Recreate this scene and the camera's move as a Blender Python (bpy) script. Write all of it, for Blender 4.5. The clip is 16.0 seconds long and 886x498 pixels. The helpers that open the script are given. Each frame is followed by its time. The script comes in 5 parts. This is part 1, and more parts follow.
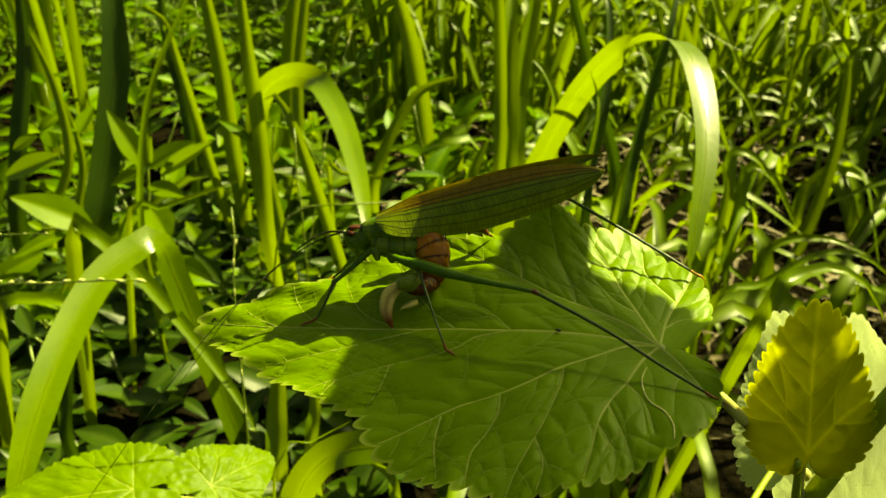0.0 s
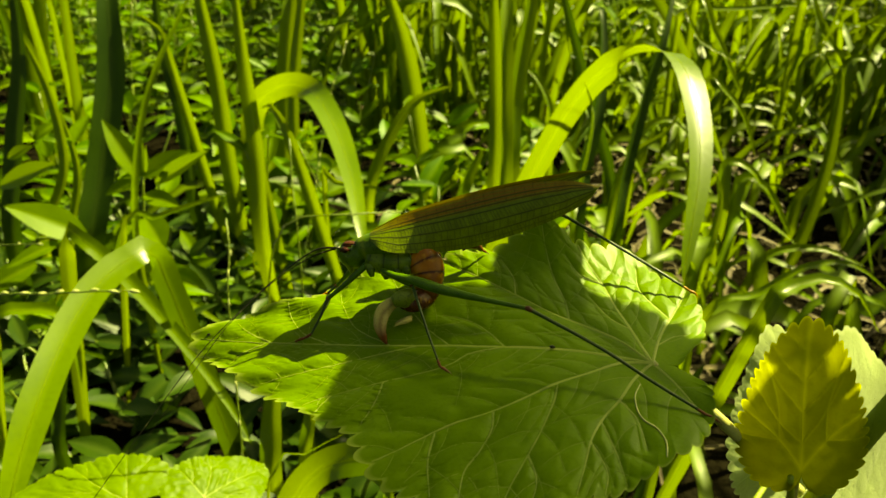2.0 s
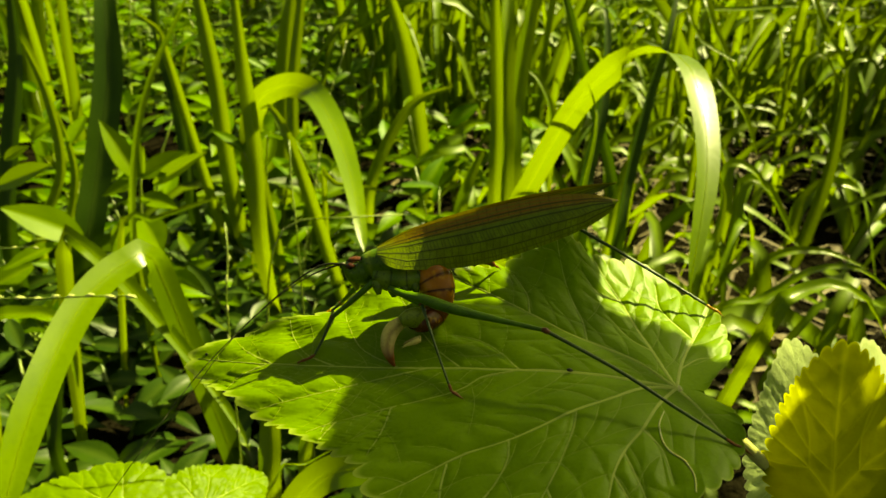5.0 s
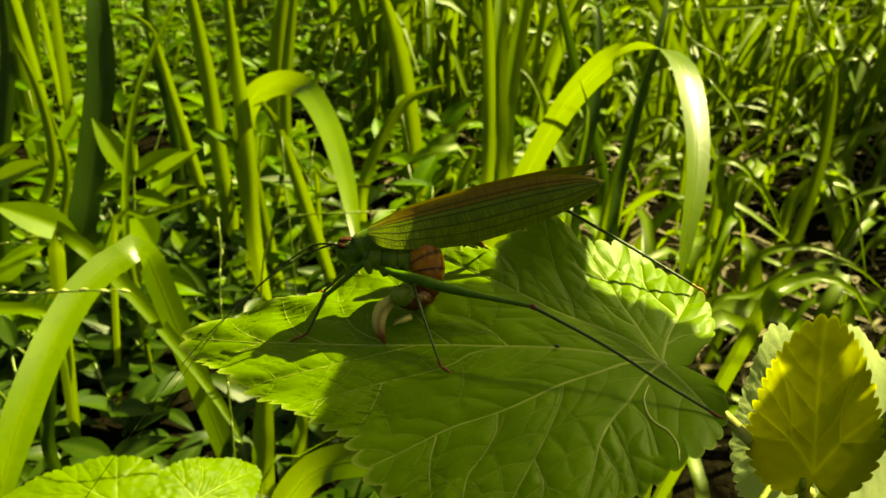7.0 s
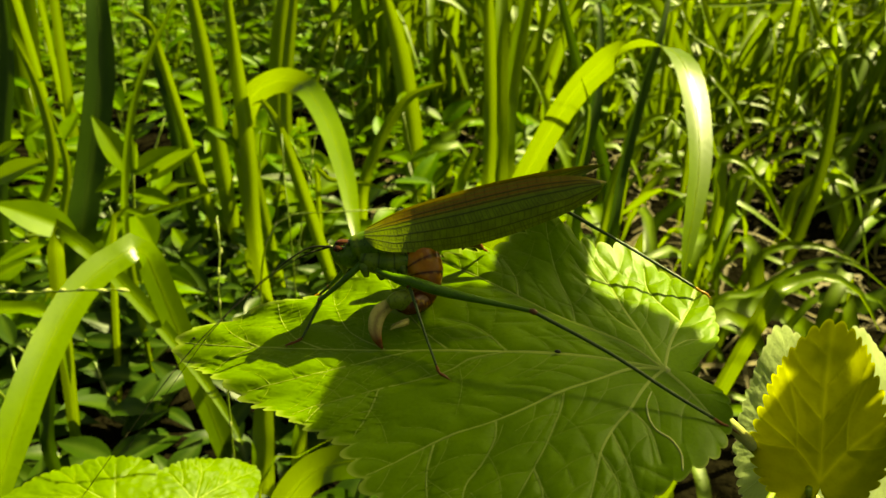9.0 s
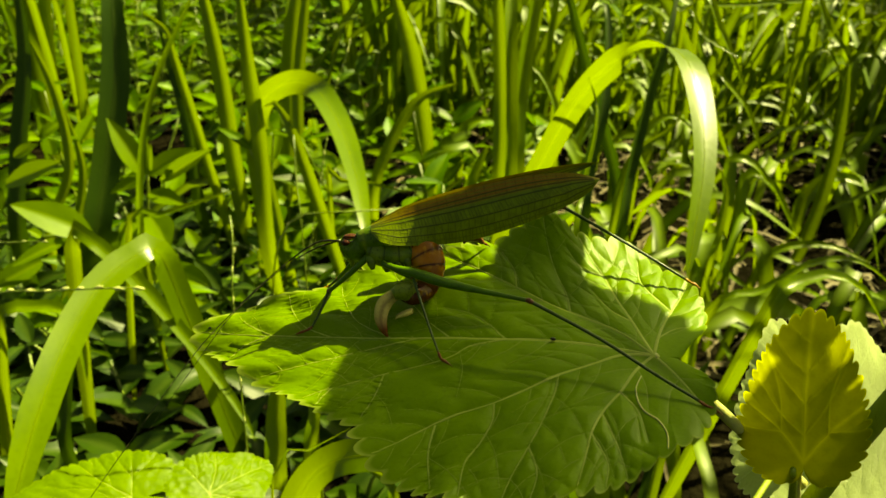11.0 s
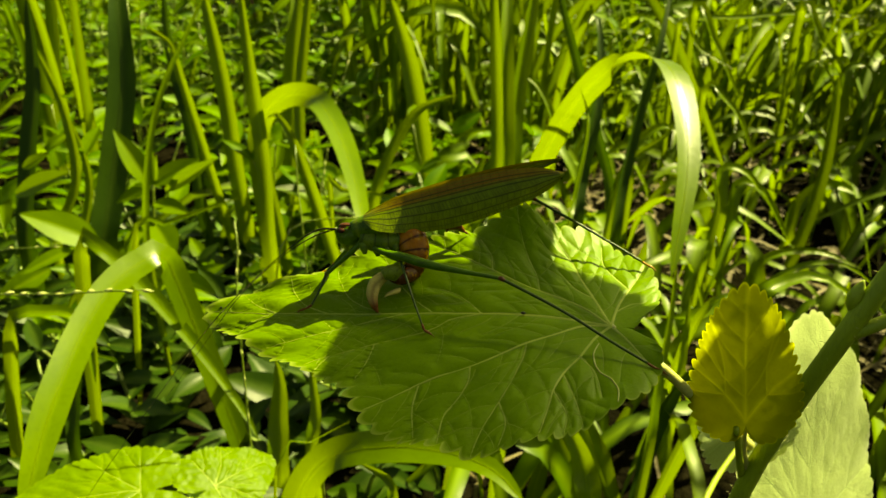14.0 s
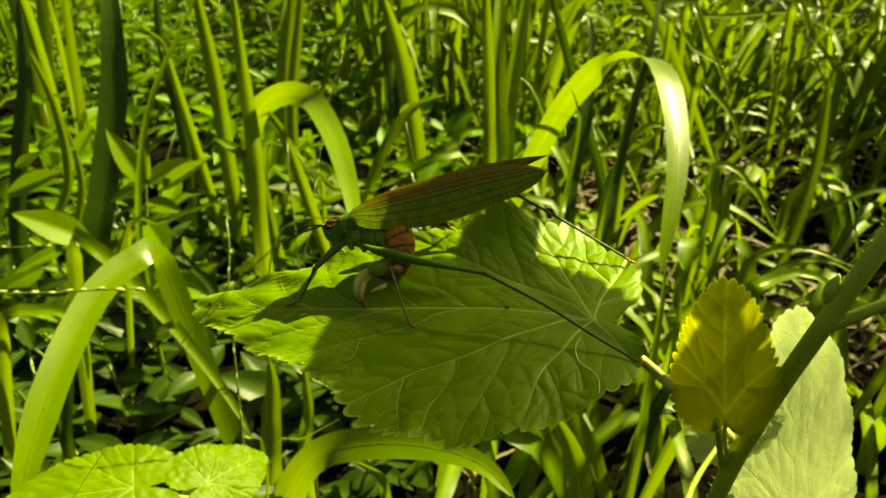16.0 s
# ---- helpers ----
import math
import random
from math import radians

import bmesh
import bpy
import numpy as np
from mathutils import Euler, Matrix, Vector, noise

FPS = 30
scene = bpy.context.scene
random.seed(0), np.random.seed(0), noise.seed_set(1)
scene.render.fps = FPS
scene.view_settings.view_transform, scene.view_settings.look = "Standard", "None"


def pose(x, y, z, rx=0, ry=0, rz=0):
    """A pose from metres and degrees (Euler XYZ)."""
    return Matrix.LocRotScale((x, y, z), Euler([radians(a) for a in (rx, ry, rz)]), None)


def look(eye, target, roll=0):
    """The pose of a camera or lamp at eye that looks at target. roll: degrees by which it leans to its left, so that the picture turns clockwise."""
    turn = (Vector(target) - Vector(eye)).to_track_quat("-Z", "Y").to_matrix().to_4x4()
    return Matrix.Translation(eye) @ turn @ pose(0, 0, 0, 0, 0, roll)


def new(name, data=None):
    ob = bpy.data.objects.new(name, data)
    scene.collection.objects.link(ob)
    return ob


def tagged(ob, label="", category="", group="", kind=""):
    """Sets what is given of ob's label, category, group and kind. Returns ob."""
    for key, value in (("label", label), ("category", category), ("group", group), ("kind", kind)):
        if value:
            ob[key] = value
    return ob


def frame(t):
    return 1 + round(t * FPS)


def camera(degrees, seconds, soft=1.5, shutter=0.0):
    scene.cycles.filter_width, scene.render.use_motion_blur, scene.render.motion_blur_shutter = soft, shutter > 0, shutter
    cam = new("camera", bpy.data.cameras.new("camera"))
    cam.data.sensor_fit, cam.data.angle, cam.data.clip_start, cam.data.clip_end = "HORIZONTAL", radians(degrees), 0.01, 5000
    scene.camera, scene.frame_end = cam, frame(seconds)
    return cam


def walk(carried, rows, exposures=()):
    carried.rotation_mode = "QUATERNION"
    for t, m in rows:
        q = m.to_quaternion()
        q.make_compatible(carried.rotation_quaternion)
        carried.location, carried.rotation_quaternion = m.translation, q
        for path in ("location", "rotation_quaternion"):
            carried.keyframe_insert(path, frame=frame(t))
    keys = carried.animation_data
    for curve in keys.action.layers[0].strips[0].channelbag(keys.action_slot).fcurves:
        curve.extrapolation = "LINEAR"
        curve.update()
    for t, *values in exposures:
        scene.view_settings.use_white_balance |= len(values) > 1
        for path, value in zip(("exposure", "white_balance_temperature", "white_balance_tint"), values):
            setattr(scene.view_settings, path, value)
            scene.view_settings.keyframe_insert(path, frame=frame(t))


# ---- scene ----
cam = camera(56.0, 16.0, soft=1.5)
cam.data.dof.use_dof, cam.data.dof.focus_distance, cam.data.dof.aperture_fstop = True, 0.165, 46.0
PATH = [
    (0.0, -0.00000, 0.00000, 0.45000, 68.000, 0.000, 0.000),
    (0.5, -0.00070, 0.00169, 0.45002, 68.031, -0.245, -0.185),
    (1.0, 0.00059, 0.00101, 0.45050, 68.145, -0.080, -0.197),
    (1.5, 0.00097, 0.00009, 0.45115, 68.380, -0.109, -0.270),
    (2.0, 0.00019, 0.00016, 0.45158, 68.569, -0.167, -0.295),
    (2.5, -0.00023, 0.00195, 0.45090, 68.652, -0.089, -0.046),
    (3.0, -0.00064, 0.00443, 0.45189, 68.856, -0.297, -0.108),
    (3.5, -0.00064, 0.00694, 0.45239, 68.801, -0.236, -0.101),
    (4.0, -0.00131, 0.00975, 0.45229, 68.561, -0.206, -0.122),
    (6.5, -0.00214, 0.00617, 0.44935, 68.516, -0.408, -0.795),
    (7.0, -0.00132, 0.00496, 0.44893, 68.567, -0.340, -0.809),
    (7.5, -0.00089, 0.00374, 0.44896, 68.625, -0.330, -0.791),
    (8.0, -0.00034, 0.00613, 0.44841, 68.405, -0.255, -0.718),
    (8.5, -0.00028, 0.00740, 0.44871, 68.442, -0.256, -0.636),
    (9.0, -0.00068, 0.00832, 0.44865, 68.391, -0.306, -0.718),
    (11.5, 0.00128, -0.00396, 0.45092, 68.508, 0.133, 0.087),
    (12.0, 0.00095, -0.00793, 0.45140, 68.814, 0.077, -0.001),
    (12.5, 0.00165, -0.01139, 0.45272, 69.106, 0.055, -0.140),
    (13.0, 0.00181, -0.01696, 0.45356, 69.325, 0.162, 0.058),
    (13.5, 0.00393, -0.02068, 0.45301, 69.309, 0.179, -0.121),
    (14.0, 0.00487, -0.02139, 0.45298, 69.290, 0.330, 0.044),
    (14.5, 0.00443, -0.02072, 0.45305, 69.233, 0.368, 0.094),
    (15.0, 0.00452, -0.02226, 0.45404, 69.260, 0.364, -0.110),
    (15.5, 0.00514, -0.02328, 0.45360, 69.207, 0.435, -0.195),
    (16.0, 0.00681, -0.02441, 0.45340, 69.218, 0.322, -0.363),
]
walk(cam, [(t, pose(*p)) for t, *p in PATH])

# ---- light ----
SUN = Vector((0.595, 0.348, 0.725)).normalized()
world = bpy.data.worlds.new("sky")
scene.world = world
world.use_nodes = True
wn = world.node_tree.nodes
sky = wn.new("ShaderNodeTexSky")
sky.sky_type, sky.sun_disc = "NISHITA", False
sky.sun_elevation = math.asin(SUN.z)
sky.sun_rotation = math.atan2(SUN.x, SUN.y)
sky.dust_density, sky.ozone_density = 5.0, 0.6
wn["Background"].inputs["Strength"].default_value = 0.032
world.node_tree.links.new(sky.outputs[0], wn["Background"].inputs["Color"])
sun = bpy.data.lights.new("sun", "SUN")
sun.energy, sun.angle, sun.color = 5.0, radians(0.55), (0.97, 0.96, 0.73)
sun_ob = new("sun", sun)
sun_ob.matrix_world = look(SUN * 5, (0, 0, 0))
scene.view_settings.exposure = 2.10
scene.view_settings.use_white_balance = True
scene.view_settings.white_balance_temperature = 14000
scene.view_settings.white_balance_tint = -16


# ---- materials ----
def node(nt, kind, **values):
    n = nt.nodes.new(kind)
    for key, value in values.items():
        n.inputs[key].default_value = value
    return n


def blend(nt, a, b, fac):
    """Mixes two colour sockets or values by a factor socket or value."""
    m = nt.nodes.new("ShaderNodeMix")
    m.data_type = "RGBA"
    for i, v in ((0, fac), (6, a), (7, b)):
        if isinstance(v, bpy.types.NodeSocket):
            nt.links.new(v, m.inputs[i])
        else:
            m.inputs[i].default_value = v if i == 0 else (*v[:3], 1)
    return m.outputs[2]


def ramp(nt, socket, lo, hi, out_lo=0.0, out_hi=1.0):
    m = nt.nodes.new("ShaderNodeMapRange")
    for i, v in enumerate((lo, hi, out_lo, out_hi)):
        m.inputs[i + 1].default_value = v
    nt.links.new(socket, m.inputs[0])
    return m.outputs[0]


def grain(nt, scale, detail=3.0, stretch=(1, 1, 1), where="Object"):
    co = nt.nodes.new("ShaderNodeTexCoord")
    mp = nt.nodes.new("ShaderNodeMapping")
    mp.inputs["Scale"].default_value = stretch
    tx = node(nt, "ShaderNodeTexNoise", Scale=scale, Detail=detail)
    nt.links.new(co.outputs[where], mp.inputs[0])
    nt.links.new(mp.outputs[0], tx.inputs["Vector"])
    return tx.outputs[0]


def leaf_material(name, dark, light, vein, through_colour, thin=0.45, rough=0.42, spec=0.5, scale=160.0, fleck=900.0,
                  bump=0.25, islands=False, sheen=0.0, see_through=0.0):
    """A living leaf: pigment that varies at two scales, paler veins by the 'vein' attribute, light passing through the blade."""
    mat = bpy.data.materials.new(name)
    mat.use_nodes = True
    nt = mat.node_tree
    bsdf = nt.nodes["Principled BSDF"]
    big = grain(nt, scale, 2.0)
    fine = grain(nt, fleck, 3.0)
    col = blend(nt, dark, light, ramp(nt, big, 0.3, 0.7))
    col = blend(nt, col, [c * 0.72 for c in dark], ramp(nt, fine, 0.5, 0.75, 0.0, 0.55))
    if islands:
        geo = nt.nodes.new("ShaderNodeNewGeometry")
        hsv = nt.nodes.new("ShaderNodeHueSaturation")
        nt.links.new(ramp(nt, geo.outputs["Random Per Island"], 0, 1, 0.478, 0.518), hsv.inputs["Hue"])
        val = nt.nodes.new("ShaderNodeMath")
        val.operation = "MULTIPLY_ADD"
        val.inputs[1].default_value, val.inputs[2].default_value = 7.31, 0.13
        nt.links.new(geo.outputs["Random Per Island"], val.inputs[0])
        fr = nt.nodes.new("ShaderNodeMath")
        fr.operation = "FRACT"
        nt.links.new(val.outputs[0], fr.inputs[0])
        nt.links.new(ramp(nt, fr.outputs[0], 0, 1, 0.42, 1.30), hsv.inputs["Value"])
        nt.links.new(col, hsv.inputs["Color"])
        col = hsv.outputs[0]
    at = nt.nodes.new("ShaderNodeAttribute")
    at.attribute_name = "vein"
    col = blend(nt, col, vein, at.outputs["Fac"])
    nt.links.new(col, bsdf.inputs["Base Color"])
    bsdf.inputs["Roughness"].default_value = rough
    bsdf.inputs["Specular IOR Level"].default_value = spec
    if sheen:
        bsdf.inputs["Sheen Weight"].default_value = sheen
        bsdf.inputs["Sheen Roughness"].default_value = 0.4
    bmp = node(nt, "ShaderNodeBump", Strength=bump, Distance=0.0006)
    nt.links.new(fine, bmp.inputs["Height"])
    nt.links.new(bmp.outputs[0], bsdf.inputs["Normal"])
    tr = nt.nodes.new("ShaderNodeBsdfTranslucent")
    nt.links.new(blend(nt, blend(nt, col, through_colour, 0.75), [min(0.95, 2.6 * c) for c in vein], at.outputs["Fac"]), tr.inputs["Color"])
    mix = nt.nodes.new("ShaderNodeMixShader")
    mix.inputs[0].default_value = thin
    nt.links.new(bsdf.outputs[0], mix.inputs[1])
    nt.links.new(tr.outputs[0], mix.inputs[2])
    out = mix.outputs[0]
    if see_through:
        # a clear share added to the blade, so that the shade it casts is brighter
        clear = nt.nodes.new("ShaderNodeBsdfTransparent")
        clear_mix = nt.nodes.new("ShaderNodeMixShader")
        clear_mix.inputs[0].default_value = see_through
        nt.links.new(out, clear_mix.inputs[1])
        nt.links.new(clear.outputs[0], clear_mix.inputs[2])
        out = clear_mix.outputs[0]
    nt.links.new(out, nt.nodes["Material Output"].inputs["Surface"])
    return mat


def plain_material(name, a, b, scale, rough=0.5, bump=0.3, dist=0.0004, stretch=(1, 1, 1), spec=0.5, sub=0.0):
    mat = bpy.data.materials.new(name)
    mat.use_nodes = True
    nt = mat.node_tree
    bsdf = nt.nodes["Principled BSDF"]
    big = grain(nt, scale, 3.0, stretch)
    fine = grain(nt, scale * 6, 3.0, stretch)
    col = blend(nt, a, b, ramp(nt, big, 0.32, 0.68))
    col = blend(nt, col, [c * 0.6 for c in a], ramp(nt, fine, 0.52, 0.8, 0.0, 0.6))
    nt.links.new(col, bsdf.inputs["Base Color"])
    bsdf.inputs["Roughness"].default_value = rough
    bsdf.inputs["Specular IOR Level"].default_value = spec
    bmp = node(nt, "ShaderNodeBump", Strength=bump, Distance=dist)
    nt.links.new(fine, bmp.inputs["Height"])
    nt.links.new(bmp.outputs[0], bsdf.inputs["Normal"])
    if sub:
        bsdf.inputs["Subsurface Weight"].default_value = sub
        bsdf.inputs["Subsurface Radius"].default_value = (0.002, 0.0015, 0.0006)
        bsdf.inputs["Subsurface Scale"].default_value = 0.6
    return mat


M_MALLOW = leaf_material("mallow_leaf", (0.082, 0.152, 0.006), (0.112, 0.195, 0.010), (0.24, 0.29, 0.06), (0.215, 0.345, 0.007),
                         thin=0.24, rough=0.42, spec=0.09, scale=120, fleck=1500, bump=0.12)
# for the added shade leaves: very translucent and partly clear to lighten their shade
M_SHADE_LEAF = leaf_material("shade_leaf_blade", (0.084, 0.146, 0.004), (0.11, 0.183, 0.006), (0.21, 0.26, 0.05), (0.50, 0.74, 0.010),
                        thin=0.72, rough=0.5, spec=0.15, scale=120, fleck=1500, bump=0.3, see_through=0.08)
M_YOUNG = leaf_material("young_leaf", (0.120, 0.142, 0.003), (0.155, 0.174, 0.005), (0.25, 0.26, 0.02), (0.285, 0.30, 0.003),
                        thin=0.6, rough=0.5, spec=0.15, scale=160, fleck=1500, bump=0.4)
M_PALE = leaf_material("pale_leaf", (0.24, 0.30, 0.11), (0.31, 0.38, 0.15), (0.38, 0.43, 0.20), (0.34, 0.42, 0.07),
                       thin=0.3, rough=0.6, spec=0.17, scale=120, fleck=1400, bump=0.3, sheen=0.2)
M_LOW = leaf_material("low_leaf", (0.0744, 0.1364, 0.00372), (0.1054, 0.1798, 0.0062), (0.1612, 0.2356, 0.031), (0.2232, 0.3472, 0.00248),
                      thin=0.4, rough=0.45, spec=0.10, scale=60, fleck=700, bump=0.3)
M_GRASS = leaf_material("grass_blade", (0.062, 0.1147, 0.00248), (0.093, 0.155, 0.00434), (0.1364, 0.1984, 0.0186), (0.248, 0.3472, 0.00186),
                        thin=0.36, rough=0.33, spec=0.25, scale=14, fleck=300, bump=0.12)
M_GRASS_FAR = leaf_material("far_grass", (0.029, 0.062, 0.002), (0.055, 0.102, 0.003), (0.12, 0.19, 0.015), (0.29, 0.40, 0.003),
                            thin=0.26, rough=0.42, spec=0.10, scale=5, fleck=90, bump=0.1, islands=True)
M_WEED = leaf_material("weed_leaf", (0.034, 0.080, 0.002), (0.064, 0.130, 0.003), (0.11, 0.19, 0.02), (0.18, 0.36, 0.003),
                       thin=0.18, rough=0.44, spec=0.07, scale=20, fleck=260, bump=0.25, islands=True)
# the grass blade again, its colours darkened to stand for shade
M_GRASS_SHADE = leaf_material("shade_toned_grass_blade", (0.01364, 0.0341, 0.00372), (0.0248, 0.0527, 0.00496), (0.0496, 0.0806, 0.0124), (0.0496, 0.1054, 0.00248),
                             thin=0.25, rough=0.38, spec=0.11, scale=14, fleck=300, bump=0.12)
M_VEIN = leaf_material("leaf_vein", (0.0992, 0.1674, 0.00868), (0.124, 0.1922, 0.0124), (0.2294, 0.279, 0.0558), (0.1984, 0.2976, 0.0124), thin=0.25, rough=0.5, spec=0.20, scale=300, fleck=2500, bump=0.2)
M_VEIN_PALE = leaf_material("pale_vein", (0.2232, 0.2728, 0.124), (0.2604, 0.31, 0.1488), (0.248, 0.31, 0.124), (0.279, 0.341, 0.062), thin=0.3, rough=0.6, spec=0.15, scale=300, fleck=2500, bump=0.2)
M_RIB = leaf_material("grass_rib", (0.1054, 0.1612, 0.0124), (0.1364, 0.1984, 0.0186), (0.124, 0.186, 0.0186), (0.527, 0.6076, 0.0062), thin=0.74, rough=0.35, spec=0.25, scale=40, fleck=500, bump=0.1)
# rib of the same blades, darkened alike as painted shade
M_RIB_SHADE = leaf_material("shade_toned_grass_rib", (0.0372, 0.0682, 0.0062), (0.0496, 0.0868, 0.00868), (0.062, 0.093, 0.0124), (0.0744, 0.124, 0.0062), thin=0.2, rough=0.35, spec=0.25, scale=40, fleck=500, bump=0.1)
M_STEM = plain_material("green_stem", (0.18, 0.245, 0.014), (0.24, 0.31, 0.024), 260, rough=0.6, bump=0.5, stretch=(1, 1, 0.3))
M_PETIOLE = plain_material("pale_petiole", (0.30, 0.31, 0.09), (0.40, 0.40, 0.14), 400, rough=0.5, bump=0.3, sub=0.3)
M_STALK = plain_material("grass_stalk", (0.0868, 0.1364, 0.0124), (0.1364, 0.186, 0.0248), 60, rough=0.45)
M_SEED = plain_material("seed_spikelet", (0.42, 0.45, 0.15), (0.55, 0.57, 0.22), 300, rough=0.55)
M_BARK = plain_material("bark", (0.0434, 0.031, 0.0186), (0.0868, 0.062, 0.0372), 14, rough=0.9, bump=0.8, dist=0.01, stretch=(1, 1, 0.25))
# near-black base colour puts the shade of the gaps into the soil
M_SHADED_SOIL = plain_material("soil", (0.003, 0.0028, 0.0015), (0.007, 0.006, 0.003), 9, rough=0.95, bump=1.0, dist=0.02, spec=0.0)
M_LITTER = plain_material("dry_litter", (0.0558, 0.0403, 0.00992), (0.1054, 0.0806, 0.0248), 30, rough=0.8)


# ---- builders ----
def finish(name, verts, faces, mat, parent=None, label="", vein=None, smooth=True):
    me = bpy.data.meshes.new(name)
    me.from_pydata([tuple(v) for v in verts], [], faces)
    if smooth:
        me.polygons.foreach_set("use_smooth", [True] * len(me.polygons))
    me.materials.append(mat)
    if vein is not None:
        at = me.attributes.new("vein", "FLOAT", "POINT")
        at.data.foreach_set("value", list(vein))
    me.update()
    ob = new(name, me)
    if parent:
        ob.parent = parent
    if label:
        tagged(ob, label)
    return ob


def spline(points, n):
    """Points along a smooth curve through the given ones."""
    p = np.array(points, float)
    k = len(p)
    if k == 2:
        s = np.linspace(0, 1, n)[:, None]
        return p[0] * (1 - s) + p[1] * s
    q = np.vstack([2 * p[0] - p[1], p, 2 * p[-1] - p[-2]])
    length = np.r_[0, np.cumsum(np.linalg.norm(np.diff(p, axis=0), axis=1))]
    out = []
    for a in np.linspace(0, length[-1], n):
        i = min(int(np.searchsorted(length, a, "right")) - 1, k - 2)
        u = (a - length[i]) / max(length[i + 1] - length[i], 1e-9)
        p0, p1, p2, p3 = q[i:i + 4]
        out.append(0.5 * (2 * p1 + (p2 - p0) * u + (2 * p0 - 5 * p1 + 4 * p2 - p3) * u * u + (3 * p1 - p0 - 3 * p2 + p3) * u ** 3))
    return np.array(out)


def ribbon(points, width, face, n=26, fold=0.22, tip=0.35, root=0.25, twist=0.0, across=7, base_w=0.6, ragged=0.0):
    """Verts, faces and vein values of a grass blade along a curve; face: the way that its upper side looks, or two ways, before and after its crest."""
    c = spline(points, n)
    t = np.gradient(c, axis=0)
    t /= np.linalg.norm(t, axis=1)[:, None] + 1e-12
    turned = isinstance(face[0], tuple)
    face = np.array(face, float)
    verts, vein, faces = [], [], []
    both = face
    for i in range(n):
        s = i / (n - 1)
        if turned:
            u = min(1.0, max(0.0, (s - 0.58) / 0.14))
            face = both[0] * (1 - u) + both[1] * u
        w = width * min(1.0, base_w + (1 - base_w) * s / root) * min(1.0, math.sqrt(max(0.0, (1 - s) / tip)) + 0.02)
        side = np.cross(t[i], face)
        side /= np.linalg.norm(side) + 1e-12
        up = np.cross(side, t[i])
        if twist:
            a = twist * (s - 0.5)
            side, up = side * math.cos(a) + up * math.sin(a), up * math.cos(a) - side * math.sin(a)
        for j in range(across):
            x = j / (across - 1) * 2 - 1
            wob = 1 + ragged * math.sin(s * 47 + j * 0.3) * abs(x)
            verts.append(c[i] + side * x * w * 0.5 * wob + up * w * fold * (abs(x) ** 1.3 - 0.4))
            vein.append(0.75 if j == across // 2 else 0.0)
    for i in range(n - 1):
        for j in range(across - 1):
            a = i * across + j
            faces.append((a, a + 1, a + across + 1, a + across))
    return verts, faces, vein


def tube(points, radii, n=20, sides=8, flat=1.0, up=(0, 0, 1), cap=True):
    """Verts and faces of a round limb with a radius that changes along it."""
    c = spline(points, n)
    t = np.gradient(c, axis=0)
    t /= np.linalg.norm(t, axis=1)[:, None] + 1e-12
    rr = np.interp(np.linspace(0, 1, n), np.linspace(0, 1, len(radii)), radii)
    verts, faces = [], []
    for i in range(n):
        side = np.cross(t[i], up)
        if np.linalg.norm(side) < 1e-3:
            side = np.cross(t[i], (0.3, 1, 0.2))
        side /= np.linalg.norm(side)
        v = np.cross(side, t[i])
        for j in range(sides):
            a = 2 * math.pi * j / sides
            verts.append(c[i] + rr[i] * (side * math.cos(a) + v * math.sin(a) * flat))
    for i in range(n - 1):
        for j in range(sides):
            a, b = i * sides + j, i * sides + (j + 1) % sides
            faces.append((a, b, b + sides, a + sides))
    if cap:
        faces.append(tuple(range(sides))[::-1])
        faces.append(tuple((n - 1) * sides + j for j in range(sides)))
    return verts, faces


class Heap:
    """Collects many small pieces into one mesh."""

    def __init__(self):
        self.v, self.f, self.a = [], [], []

    def add(self, verts, faces, vein=None):
        k = len(self.v)
        self.v += [tuple(x) for x in verts]
        self.f += [tuple(i + k for i in f) for f in faces]
        self.a += list(vein) if vein is not None else [0.0] * len(verts)

    def make(self, name, mat, parent=None, label=""):
        return finish(name, self.v, self.f, mat, parent, label, self.a)


def holder(name, at, label, category, group=""):
    ob = new(name)
    ob.location = at
    ob.empty_display_size = 0.02
    return tagged(ob, label, category, group)


def under(ob, thing):
    """Makes ob, built in world numbers, a part of thing without moving it."""
    bpy.context.view_layer.update()
    ob.parent = thing
    ob.matrix_parent_inverse = thing.matrix_world.inverted()
    return ob


def grass_blade(points, width, face=(0, -0.6, 0.8), label="broad arching bright green grass blade", mat=None, n=26, across=7, **kw):
    """One tall blade of grass with its paler midrib."""
    v, f, a = ribbon(points, width, face, n=n, across=across, **kw)
    ob = finish("grass_blade", v, f, mat or M_GRASS, None, "", [x * 0.4 for x in a])
    v = np.array(v).reshape(n, across, 3)
    mid, left, right = v[:, across // 2], v[:, across // 2 - 1], v[:, across // 2 + 1]
    out = np.cross(right - left, np.gradient(mid, axis=0))
    out /= np.linalg.norm(out, axis=1)[:, None] + 1e-12
    rib, quads = [], []
    for i in range(n):
        rib += [mid[i] + (left[i] - mid[i]) * 0.05 + out[i] * 0.0001, mid[i] + out[i] * 0.0004, mid[i] + (right[i] - mid[i]) * 0.05 + out[i] * 0.0001]
    for i in range(n - 1):
        b = i * 3
        quads += [(b, b + 1, b + 4, b + 3), (b + 1, b + 2, b + 5, b + 4)]
    finish("midrib", rib, quads, M_RIB_SHADE if mat else M_RIB, ob, "paler midrib")
    return tagged(ob, label, "grass blade", "broad grass blades")


# ---- the ground and the meadow ----
def ground_height(x, y):
    return 0.02 * math.sin(x * 2.1 + 0.4) * math.cos(y * 1.7) + 0.015 * noise.noise(Vector((x * 4, y * 4, 0.3)))


